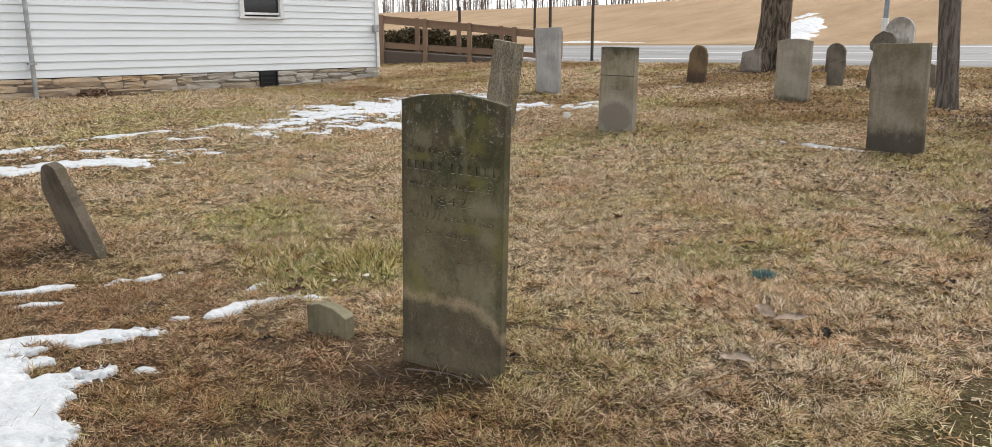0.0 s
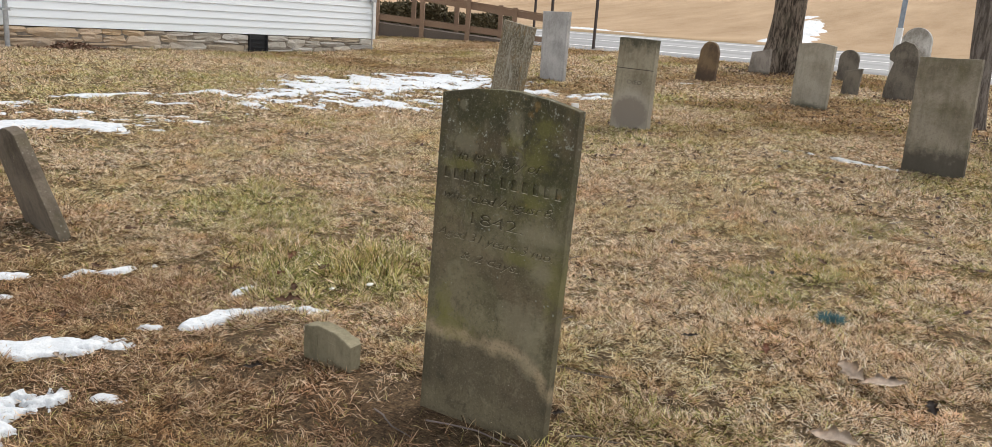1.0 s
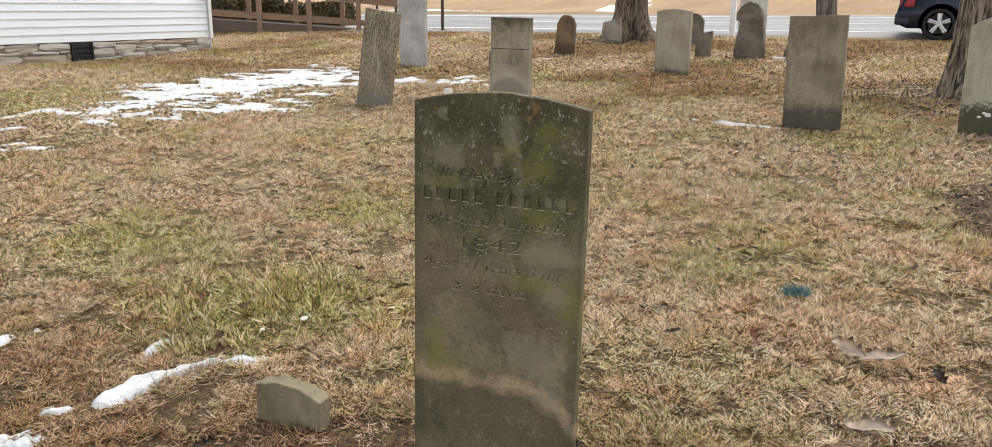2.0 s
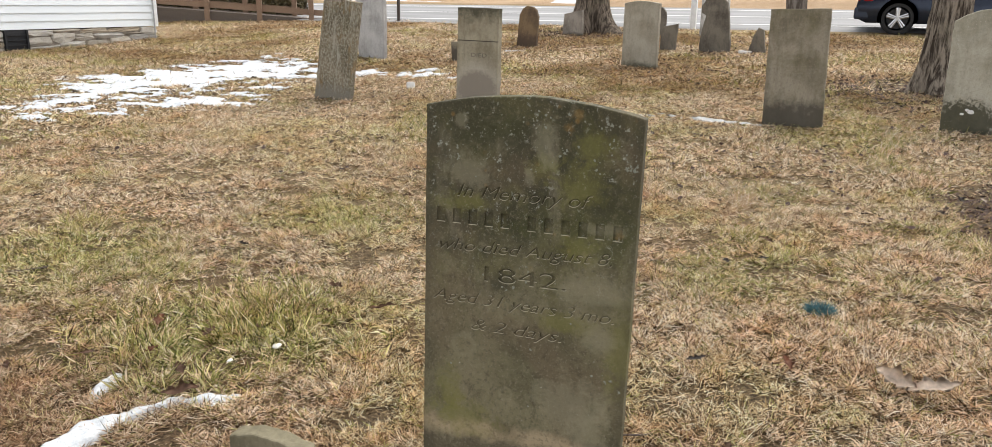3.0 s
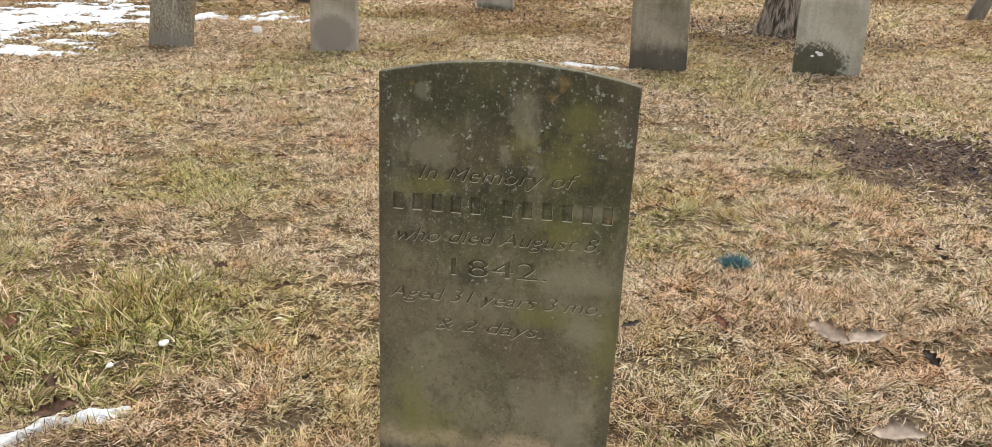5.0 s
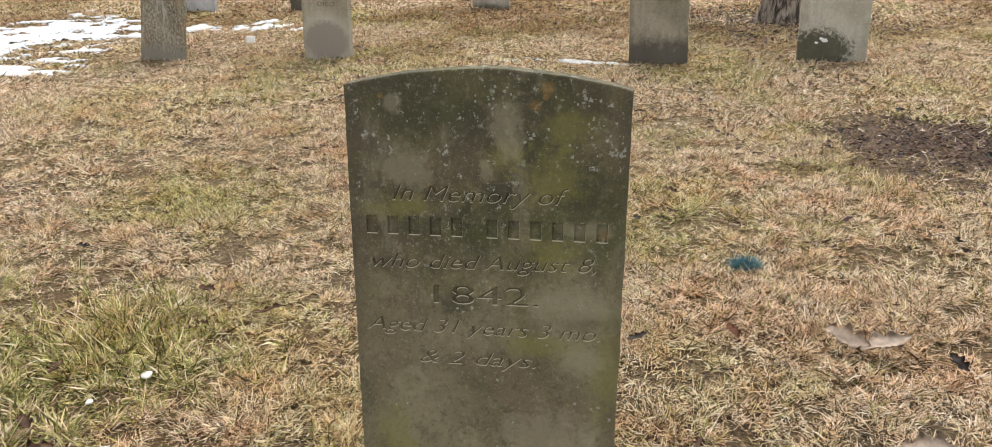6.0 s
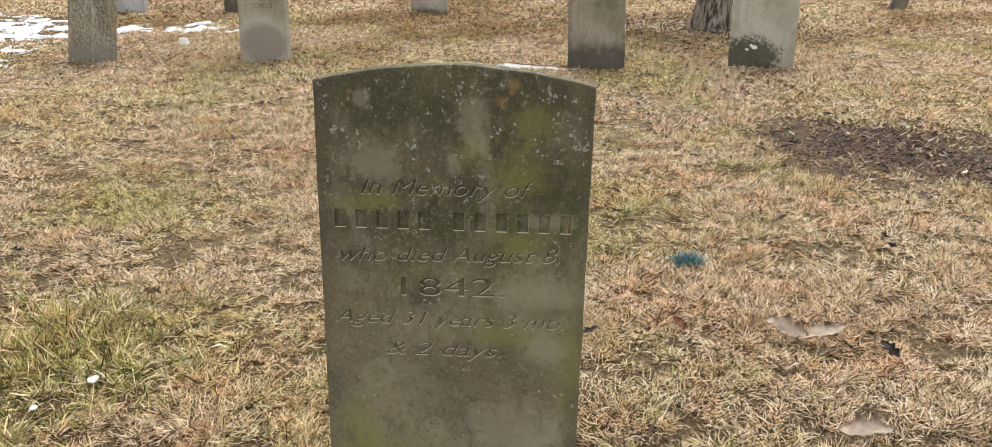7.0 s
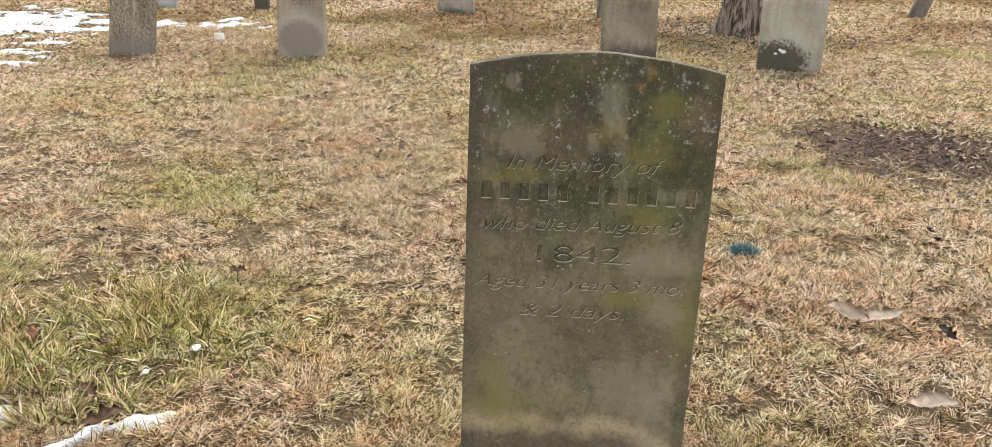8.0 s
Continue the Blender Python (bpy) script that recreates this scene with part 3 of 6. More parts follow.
def snow_patch(name, spots, thick, stepsize, seed, freq, ragged=0.9, stretch=1.3, label="thin melting snow patch on the grass", mat=None):
    gain = 0.6 if stepsize < 0.012 else 0.7
    """spots: (x, y, long radius, short radius, turn in degrees)."""
    def field(X, Y):
        f = np.full(X.shape, -9.0)
        for x, y, a, b, turn in spots:
            c, s = math.cos(radians(turn)), math.sin(radians(turn))
            u, v = (X - x) * c + (Y - y) * s, -(X - x) * s + (Y - y) * c
            f = np.maximum(f, (1 - np.sqrt((u / a) ** 2 + (v / b) ** 2)) * b)
        t = radians(-40)
        U, V = X * math.cos(t) + Y * math.sin(t), -X * math.sin(t) + Y * math.cos(t)
        return f + ragged * 3.2 * reach * (fbm(U * freq, V * freq * stretch, seed, 5, gain) - 0.52)
    reach = max(sp[3] for sp in spots)
    edge = stepsize * 3
    lo = np.array([min(s[i] - s[2] * 1.5 for s in spots) for i in (0, 1)])
    hi = np.array([max(s[i] + s[2] * 1.5 for s in spots) for i in (0, 1)])
    xs, ys = np.arange(lo[0], hi[0], stepsize), np.arange(lo[1], hi[1], stepsize)
    X, Y = np.meshgrid(xs, ys, indexing="ij")
    F = field(X, Y)
    Z = turf(X, Y) - 0.010 + (thick + 0.016) * smoother(-edge * 0.6, edge * 2.6, F) + 1.2 * thick * (fbm(X * 12, Y * 12, 3, 4, 0.6) - 0.5) * smoother(0, edge * 2, F)
    n = len(ys)
    near = F > -edge
    ok = near[:-1, :-1] & near[1:, :-1] & near[1:, 1:] & near[:-1, 1:]
    i = (np.arange(len(xs) - 1)[:, None] * n + np.arange(n - 1)[None])[ok]
    faces = np.stack([i, i + n, i + n + 1, i + 1], -1)
    used, inv = np.unique(faces, return_inverse=True)
    ob = raw_mesh(name, np.stack([X, Y, Z], -1).reshape(-1, 3)[used], inv.reshape(faces.shape), mat or M_SNOW, True)
    SNOW.append((lo, hi, field))
    return tagged(ob, label, "snow", "snow patches", "stuff")


def snowy(x, y):
    f = np.full(x.shape, -9.0)
    for lo, hi, field in SNOW:
        m = (x > lo[0]) & (x < hi[0]) & (y > lo[1]) & (y < hi[1])
        if m.any():
            f[m] = np.maximum(f[m], field(x[m], y[m]))
    return f


snow_patch("snow_patch", [(1.00, 3.55, 0.60, 0.28, 75), (0.70, 3.3, 0.6, 0.3, 80)], 0.018, 0.007, 11, 6.0, 0.68)
snow_patch("snow_patch", [(1.50, 3.98, 0.36, 0.11, -38), (1.27, 4.12, 0.2, 0.09, -20)], 0.011, 0.006, 12, 6.0, 0.75)
snow_patch("snow_patch", [(1.62, 4.95, 0.19, 0.085, -38)], 0.011, 0.006, 13, 8.0, 0.7)
snow_patch("snow_patch", [(1.54, 4.70, 0.16, 0.05, -40)], 0.009, 0.005, 14, 9.0, 0.8)
snow_patch("snow_patch", [(2.10, 4.70, 0.18, 0.06, -20)], 0.009, 0.005, 15, 9.0, 0.7)
snow_patch("snow_patch", [(2.14, 3.79, 0.24, 0.075, 0), (2.36, 3.73, 0.17, 0.055, -22), (2.52, 3.61, 0.15, 0.05, -42)], 0.014, 0.005, 16, 8.0, 0.45, label="thin snow streak with a rusty leaf behind the footstone")
snow_patch("snow_patch", [(2.43, 4.02, 0.19, 0.045, 24)], 0.009, 0.005, 17, 9.0, 0.5)
snow_patch("snow_patch", [(1.90, 3.88, 0.10, 0.045, -25)], 0.009, 0.005, 18, 10.0, 0.7)
snow_patch("snow_patch", [(1.50, 3.36, 0.12, 0.04, -45)], 0.002, 0.005, 19, 10.0, 0.9)
snow_patch("snow_patch", [(3.45, 8.52, 0.62, 0.20, -43), (2.75, 8.78, 0.5, 0.22, -20), (3.85, 8.62, 0.4, 0.07, -40)], 0.008, 0.014, 20, 4.0, 0.75, 1.6, "broken strips of thin old snow near the house")
snow_patch("snow_patch", [(3.1, 9.74, 0.48, 0.12, -6), (4.26, 9.88, 0.66, 0.13, -10), (3.62, 9.2, 0.46, 0.10, -42), (3.0, 9.3, 0.35, 0.07, -20)], 0.007, 0.014, 21, 4.5, 0.8, 1.6, "broken strips of thin old snow near the house")
snow_patch("snow_patch", [(4.4, 8.62, 0.42, 0.085, -42), (4.5, 8.24, 0.34, 0.10, -30), (4.64, 9.24, 0.24, 0.08, -40), (4.92, 9.1, 0.3, 0.08, -20)], 0.007, 0.014, 27, 5.0, 0.75, 1.6, "broken strips of thin old snow near the house")
snow_patch("snow_patch", [(5.28, 9.69, 0.6, 0.15, 0), (5.22, 9.18, 0.32, 0.085, -22), (5.75, 9.45, 0.4, 0.1, -10)], 0.007, 0.014, 28, 4.5, 0.8, 1.6, "broken strips of thin old snow near the house")
snow_patch("snow_patch", [(8.1, 9.75, 2.0, 0.72, 12), (9.2, 9.6, 1.25, 0.85, 10), (6.75, 9.35, 0.9, 0.4, 15), (7.2, 8.62, 0.75, 0.3, -15)], 0.010, 0.018, 22, 3.6, 1.0, 1.6, "large ragged sheet of melting snow behind the headstones")
snow_patch("snow_patch", [(10.1, 7.9, 0.75, 0.36, -65), (9.75, 8.5, 0.5, 0.4, -50), (10.2, 7.2, 0.4, 0.25, -60)], 0.01, 0.018, 23, 3.0, 0.95, 1.4, "ragged snow tail between two headstones")
snow_patch("snow_patch", [(13.05, 7.45, 0.42, 0.09, -60)], 0.014, 0.015, 24, 5.0, 0.7)
snow_patch("snow_patch", [(31.3, 13.0, 2.4, 0.8, 5), (36.5, 14.7, 4.0, 0.8, 20)], 0.12, 0.08, 25, 0.8, 0.5, label="heap of white snow on the grassy bank")
snow_patch("snow_patch", [(27.3, 19.5, 2.4, 0.35, 95)], 0.06, 0.06, 26, 1.2, 0.6, label="ploughed snow remnant beside the road")


# ---- headstones ----
def outline(kind, w, h):
    """The face of a headstone as (y, z) points, y from -w/2 to w/2, z from 0 to h."""
    pts = [(-w / 2, 0), (w / 2, 0)]
    def arc(y0, y1, z0, rise, n=14):
        return [(y0 + (y1 - y0) * i / n, z0 + rise * (1 - (2 * i / n - 1) ** 2)) for i in range(n + 1)]
    if kind == "cambered":
        pts += arc(w / 2, -w / 2, h - 0.034, 0.034)
    elif kind == "low_arch":
        pts += arc(w / 2, -w / 2, h - 0.10, 0.10)
    elif kind == "square":
        pts += [(w / 2, h), (-w / 2, h)]
    elif kind == "round":
        pts += [(w / 2 * math.cos(a), h - w / 2 + w / 2 * math.sin(a)) for a in np.linspace(0, math.pi, 19)]
    elif kind == "shouldered":
        pts += [(w / 2, h - 0.16), (w * 0.36, h - 0.05), (w * 0.16, h), (-w * 0.16, h), (-w * 0.36, h - 0.05), (-w / 2, h - 0.16)]
    elif kind == "slanted":
        pts += [(w / 2, h - 0.07), (-w / 2, h)]
    elif kind == "broken":
        pts += [(w / 2, h * 0.35), (w * 0.2, h * 0.75), (-w * 0.15, h), (-w / 2, h * 0.92)]
    elif kind == "hooded":
        pts += [(w * 0.52, h * 0.22), (w * 0.47, h * 0.45), (w * 0.36, h * 0.68), (w * 0.52, h * 0.72), (w * 0.55, h * 0.82), (w * 0.38, h * 0.93),
                (w * 0.12, h), (-w * 0.18, h * 0.97), (-w * 0.36, h * 0.88), (-w * 0.42, h * 0.72), (-w * 0.47, h * 0.45), (-w * 0.53, h * 0.25)]
    return pts


def slab(kind, w0, w1, h, thick, seed, bevel=0.006, wear=0.0025):
    """A worn slab: the outline resampled, w0 wide at the foot and w1 at the head, its front at x = 0."""
    rng = random.Random(seed)
    raw = outline(kind, 1.0 * w0, h)
    pts = []
    for (a, b), (c, d) in zip(raw, raw[1:] + raw[:1]):
        n = max(1, int(math.hypot(c - a, d - b) / 0.045))
        pts += [(a + (c - a) * i / n, b + (d - b) * i / n) for i in range(n)]
    out = []
    for y, z in pts:
        f = 1 + (w1 / w0 - 1) * min(1, z / h)
        out.append((y * f + rng.uniform(-wear, wear), z + (rng.uniform(-wear, wear) if z > 0 else 0)))
    bm = bmesh.new()
    vs = [bm.verts.new((0, y, z)) for y, z in out]
    f = bm.faces.new(vs)
    g = bmesh.ops.extrude_face_region(bm, geom=[f])
    for v in g["geom"]:
        if isinstance(v, bmesh.types.BMVert):
            v.co.x += thick * (1 + rng.uniform(-0.03, 0.03))
    bmesh.ops.recalc_face_normals(bm, faces=bm.faces)
    rim = [e for e in bm.edges if abs(e.verts[0].co.x - e.verts[1].co.x) < 1e-3 + thick * 0.1]
    bmesh.ops.bevel(bm, geom=rim, offset=bevel, segments=2, affect="EDGES", profile=0.55)
    return bm


def headstone(kind, x, y, w0, w1, h, thick, mat, label, seed, lean=0.0, back=0.0, yaw=0.0, sink=0.12, name="headstone", z=None):
    """lean: degrees towards -y; back: degrees away from the viewer's side."""
    ob = part(name, slab(kind, w0, w1, h + sink, thick, seed), mat)
    zz = float(lie(x, y)) if z is None else z
    ob.matrix_basis = Matrix.Translation((x, y, zz)) @ pose(0, 0, 0, lean, back, yaw) @ Matrix.Translation((0, 0, -sink))
    return tagged(ob, label, "headstone", "headstones")


def bar_lines(ob, rows, mat, sink=0.12):
    """Worn unreadable lines: (y0, y1, z, height) bars a millimetre proud of the face."""
    for y0, y1, z, hh in rows:
        part("inscription_line", boxed((-0.0018, y0, z + sink), (0.004, y1, z + sink + hh), 0.0008), mat, ob, "worn unreadable carved line")


def letters(body, depth, shear=0.0):
    """Letters as closed solids, from -depth to depth in z."""
    cu = bpy.data.curves.new("letters", "FONT")
    cu.body, cu.shear, cu.resolution_u = body, shear, 3
    ob = new("letters", cu)
    dg = bpy.context.evaluated_depsgraph_get()
    me = bpy.data.meshes.new_from_object(ob.evaluated_get(dg))
    bm = bmesh.new()
    bm.from_mesh(me)
    bpy.data.objects.remove(ob)
    bpy.data.curves.remove(cu)
    bpy.data.meshes.remove(me)
    bmesh.ops.remove_doubles(bm, verts=bm.verts, dist=1e-4)
    bmesh.ops.dissolve_degenerate(bm, edges=bm.edges, dist=1e-4)
    for v in bm.verts:
        v.co.z = -depth
    g = bmesh.ops.extrude_face_region(bm, geom=bm.faces[:])["geom"]
    for v in g:
        if isinstance(v, bmesh.types.BMVert):
            v.co.z = depth
    return bm


def slant(bm):
    """Leans the cut upwards as it goes in, so that its lower lip shows as a sloping chisel face."""
    for v in bm.verts:
        v.co.z += 0.6 * v.co.x
        v.co.y += 0.3 * v.co.x


def line_of(bm, body, y_left, y_right, z0, z1, cap, shear=0.0, depth=0.0038):
    """Adds a line of letters, fitted between two places on the face (local y, z), to bm as a cutter."""
    t = letters(body, depth, shear)
    xs = [v.co.x for v in t.verts]
    x0, x1 = min(xs), max(xs)
    sx, sy = (y_left - y_right) / (x1 - x0), cap / 0.69
    for v in t.verts:
        u = (v.co.x - x0) * sx
        v.co = (-v.co.z, y_left - u, z0 + (z1 - z0) * u / (y_left - y_right) + v.co.y * sy)
    slant(t)
    bmesh.ops.recalc_face_normals(t, faces=t.faces)
    me = bpy.data.meshes.new("tmp")
    t.to_mesh(me)
    t.free()
    bm.from_mesh(me)
    bpy.data.meshes.remove(me)


def carve(ob, cutter_bm):
    """Cuts the letters into the stone and keeps the result as its mesh."""
    cut = part("cutter", cutter_bm, M_MAIN)
    mod = ob.modifiers.new("carve", "BOOLEAN")
    mod.operation, mod.object, mod.solver, mod.use_self = "DIFFERENCE", cut, "EXACT", True
    keep = ob.matrix_basis.copy()
    ob.matrix_basis = Matrix.Identity(4)
    bpy.context.view_layer.update()
    dg = bpy.context.evaluated_depsgraph_get()
    me = bpy.data.meshes.new_from_object(ob.evaluated_get(dg))
    ob.modifiers.clear()
    old = ob.data
    if len(me.polygons) > len(old.polygons):
        ob.data = me
    bpy.data.objects.remove(cut)
    ob.matrix_basis = keep


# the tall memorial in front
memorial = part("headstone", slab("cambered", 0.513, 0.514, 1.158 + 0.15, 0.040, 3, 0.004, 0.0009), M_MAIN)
for v in memorial.data.vertices:
    v.co.z -= 0.15
memorial.matrix_basis = pose(2.2886, 2.2952, 0.149, 0.65, 1.07, 7.6)
cutter = bmesh.new()
line_of(cutter, "In Memory of", 0.175, -0.153, 0.912, 0.914, 0.032, 0.35)
line_of(cutter, "who died August 8,", 0.218, -0.206, 0.777, 0.785, 0.030, 0.35)
line_of(cutter, "1842.", 0.101, -0.103, 0.708, 0.711, 0.039, 0.0, 0.0048)
line_of(cutter, "Aged 31 years 3 mo.", 0.235, -0.220, 0.646, 0.645, 0.030, 0.35)
line_of(cutter, "& 2 days.", 0.132, -0.098, 0.579, 0.580, 0.030, 0.35)
for i in range(11):
    y_mid = 0.216 - i * 0.0405 if i < 5 else -0.012 - (i - 5) * 0.0405
    bar = boxed((-0.005, y_mid - 0.0105, 0.845), (0.005, y_mid + 0.0105, 0.882))
    slant(bar)
    me = bpy.data.meshes.new("tmp")
    bar.to_mesh(me)
    bar.free()
    cutter.from_mesh(me)
    bpy.data.meshes.remove(me)
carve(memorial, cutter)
tagged(memorial, "tall dark mossy sandstone headstone with shallow arched top", "headstone", "headstones")

def crust_mesh(seed):
    bm = bmesh.new()
    bmesh.ops.create_icosphere(bm, subdivisions=2, radius=1)
    for v in bm.verts:
        w = 1 + 0.9 * noise.noise(v.co * 2.4 + Vector((seed * 7.3, 0, 0)))
        v.co = Vector((v.co.x * 0.22, v.co.y * w, v.co.z * w * 0.85))
    me = bpy.data.meshes.new("lichen_crust")
    bm.to_mesh(me)
    bm.free()
    me.materials.append(M_CRUST)
    return me


crusts = [crust_mesh(i) for i in range(6)]
spots = random.Random(15)
for cy, cz, spread, count in ((-0.183, 1.118, 0.016, 34), (-0.232, 1.02, 0.010, 26), (0.173, 1.006, 0.005, 7), (0.035, 1.082, 0.014, 7), (-0.018, 1.112, 0.02, 14), (-0.081, 1.043, 0.006, 6), (0.10, 1.09, 0.03, 10), (-0.205, 1.06, 0.012, 10), (-0.14, 1.03, 0.03, 9), (0.2, 1.03, 0.02, 7), (0.0, 0.96, 0.12, 9), (0.0, 0.7, 0.16, 10), (-0.2, 0.5, 0.03, 7), (0.0, 0.4, 0.15, 6)):
    for _ in range(count):
        yy, zz = spots.gauss(cy, spread), spots.gauss(cz, spread * 0.7)
        if abs(yy) < 0.25 and zz < 1.13 - 0.5 * yy * yy:
            size = spots.choice((0.0011, 0.0015, 0.002, 0.0029)) * spots.uniform(0.8, 1.3)
            ob = new("lichen_crust", spots.choice(crusts))
            ob.parent, ob.location, ob.rotation_euler, ob.scale = memorial, (-0.0004, yy, zz), (spots.uniform(0, 6), 0, 0), (size, size, size)
S_LICHEN = stone("lichen_slab", (0.25, 0.212, 0.155), (0.120, 0.100, 0.068), (0.42, 0.42, 0.34), 0.8, 0.26, (0.20, 0.185, 0.155), 0.9, 0.2, speckle=0.75, rust=0.45)
S_GREY = stone("grey_marble", (0.50, 0.485, 0.47), (0.34, 0.33, 0.315), (0.52, 0.52, 0.50), 0.3, 0.0, grain=0.25)
S_TWO = stone("olive_grey_slab", (0.34, 0.305, 0.225), (0.215, 0.185, 0.130), (0.44, 0.43, 0.38), 0.35, 0.0, grain=0.3, dome=(0.0, 0.27, 0.24, 0.19), head=(0.97, (0.060, 0.058, 0.040), 0.85))
S_BROWN = stone("brown_sandstone", (0.30, 0.265, 0.205), (0.165, 0.142, 0.098), (0.38, 0.36, 0.3), 0.1, 0.32, (0.070, 0.062, 0.050), 0.35, 0.3)
S_PALE = stone("pale_sandstone", (0.40, 0.365, 0.295), (0.285, 0.255, 0.195), (0.5, 0.48, 0.42), 0.2, 0.17, (0.085, 0.08, 0.055), 0.3)
S_RUST = stone("rusty_sandstone", (0.215, 0.150, 0.088), (0.115, 0.082, 0.056), (0.3, 0.26, 0.2), 0.1, 0.3, (0.085, 0.06, 0.045), 0.4)
S_DARK = stone("blackened_stone", (0.21, 0.185, 0.15), (0.10, 0.088, 0.072), (0.3, 0.3, 0.27), 0.3, grain=0.5)
S_WHITE = stone("white_marble", (0.66, 0.64, 0.60), (0.30, 0.275, 0.235), (0.66, 0.66, 0.63), 0.3, grain=0.3)
S_SEVEN = stone("grey_green_slab", (0.42, 0.395, 0.325), (0.30, 0.28, 0.215), (0.62, 0.61, 0.56), 0.25, 0.12, (0.055, 0.052, 0.038), 0.35, 0.15, stain=(0.12, 0.18, 0.27, 0.20))
S_FALLEN = stone("dark_weathered_slab", (0.185, 0.152, 0.115), (0.085, 0.069, 0.052), (0.34, 0.33, 0.28), 0.5, grain=0.7, moss=0.2)
S_STUB = stone("grey_brown_stone", (0.33, 0.29, 0.245), (0.17, 0.145, 0.12), (0.4, 0.4, 0.36), 0.3, 0.12, (0.09, 0.08, 0.06), 0.5)
S_FOOT = stone("small_footstone", (0.275, 0.245, 0.165), (0.150, 0.132, 0.085), (0.35, 0.34, 0.28), 0.4, grain=0.4, moss=0.4)

leaner = headstone("square", 8.40, 7.55, 0.50, 0.49, 1.16, 0.075, S_LICHEN, "lichen-crusted leaning grey headstone by the snow", 21, 8.3, 1.5, 0, z=0.325)
bar_lines(leaner, [(-0.15, 0.15, 0.80, 0.02), (-0.17, 0.16, 0.70, 0.02), (-0.12, 0.14, 0.6, 0.02)], S_LICHEN)
pale = headstone("square", 11.35, 9.03, 0.48, 0.535, 1.11, 0.08, S_GREY, "pale grey weathered marble headstone with a square top", 22, -1.5, 1.0, z=0.585)
bar_lines(pale, [(-0.12, 0.13, 0.50, 0.02), (-0.10, 0.12, 0.44, 0.016)], S_GREY)
died = headstone("square", 8.52, 5.69, 0.505, 0.49, 1.0, 0.085, S_TWO, "grey headstone with a cut line, a pale arc and lettering", 23, 0.6, 0.5, z=0.41)
part("groove", boxed((-0.003, -0.246, 0.12 + 0.655), (0.004, 0.247, 0.12 + 0.663)), M_POST, died)
word = bmesh.new()
line_of(word, "DIED", 0.075, -0.115, 0.12 + 0.49, 0.12 + 0.49, 0.042, 0.0, 0.002)
part("lettering", word, S_DARK, died, "worn carved lettering")
bar_lines(died, [(-0.16, 0.14, 0.41, 0.025), (-0.14, 0.15, 0.345, 0.022)], S_TWO)
brown = headstone("square", 8.40, 2.405, 0.515, 0.50, 1.03, 0.08, S_BROWN, "broad brown sandstone headstone darkened at its foot", 24, -1.5, -0.3, z=0.435)
bar_lines(brown, [(-0.15, 0.15, 0.52, 0.016), (-0.12, 0.13, 0.46, 0.016)], S_BROWN)
headstone("cambered", 11.90, 4.905, 0.505, 0.50, 0.90, 0.09, S_PALE, "pale sandstone headstone with a slightly arched top", 25, 0.0, 0, z=0.605)
headstone("shouldered", 13.75, 7.475, 0.37, 0.34, 0.685, 0.075, S_RUST, "small rust-brown headstone with clipped shoulders", 26, 4.0, 0, z=0.70)
headstone("round", 16.5, 5.97, 0.36, 0.36, 0.58, 0.08, S_DARK, "small dark round-topped headstone", 27, 0)
headstone("slanted", 14.15, 5.11, 0.255, 0.26, 0.44, 0.07, S_DARK, "short dark broken headstone with a slanting top", 28, 3, z=0.72)
headstone("hooded", 14.2, 4.36, 0.48, 0.44, 0.90, 0.11, S_DARK, "blackened headstone with a broken scrolled head", 29, 0, z=0.72)
headstone("round", 16.9, 4.96, 0.53, 0.51, 1.05, 0.10, S_WHITE, "white marble round-topped headstone with dark stains", 30, 0)
seven = headstone("low_arch", 8.70, 0.925, 0.575, 0.565, 1.03, 0.085, S_SEVEN, "grey arched headstone with a black stained foot", 31, -1.0, 0.5, z=0.46)
for cy, cz, size in ((0.07, 0.175, 0.026), (0.10, 0.19, 0.016), (0.135, 0.155, 0.015)):
    bm = bmesh.new()
    bmesh.ops.create_icosphere(bm, subdivisions=2, radius=1)
    for v in bm.verts:
        w = 1 + 0.45 * noise.noise(v.co * 2.3 + Vector((cy * 90, 0, 0)))
        v.co = Vector((v.co.x * 0.004, cy + v.co.y * size * w, 0.12 + cz + v.co.z * size * 0.7 * w))
    part("lichen_crust", bm, M_CHIP, seven, "white lichen crust")
headstone("slanted", 16.12, 7.55, 0.43, 0.37, 0.46, 0.09, S_STUB, "short grey-brown headstone tilted against the tree roots", 32, -3, 10, z=0.85)
headstone("square", 13.3, -1.40, 0.20, 0.20, 0.52, 0.09, S_DARK, "small dark headstone leaning aside", 33, 17, 0, z=0.68)
headstone("broken", 14.35, 3.71, 0.27, 0.22, 0.40, 0.10, S_DARK, "dark broken stub of a headstone", 34, -6, 0, z=0.72)
headstone("square", 11.45, 7.55, 0.19, 0.21, 0.29, 0.07, S_BROWN, "small brown footstone behind a headstone", 35, -2, 0, z=0.59, name="footstone")
headstone("low_arch", 2.09, 5.57, 0.46, 0.38, 0.63, 0.07, S_FALLEN, "dark narrow headstone leaning far over in the turf", 36, -28, -9, 0, z=0.14, sink=0.2)
foot = headstone("cambered", 2.215, 3.05, 0.275, 0.265, 0.152, 0.06, S_FOOT, "little mossy footstone with an arched top sunk in turf", 37, 3.5, -3, 5, z=0.145, name="footstone")
bar_lines(foot, [(0.05, 0.09, 0.06, 0.045), (-0.05, -0.01, 0.055, 0.045)], S_FOOT)
plate = part("stone_plate", boxed((0, 0, 0), (0.16, 0.2, 0.05), 0.015), M_CHIP)
plate.matrix_basis = pose(14.15, 3.75, 0.715, 4, 6, 20)
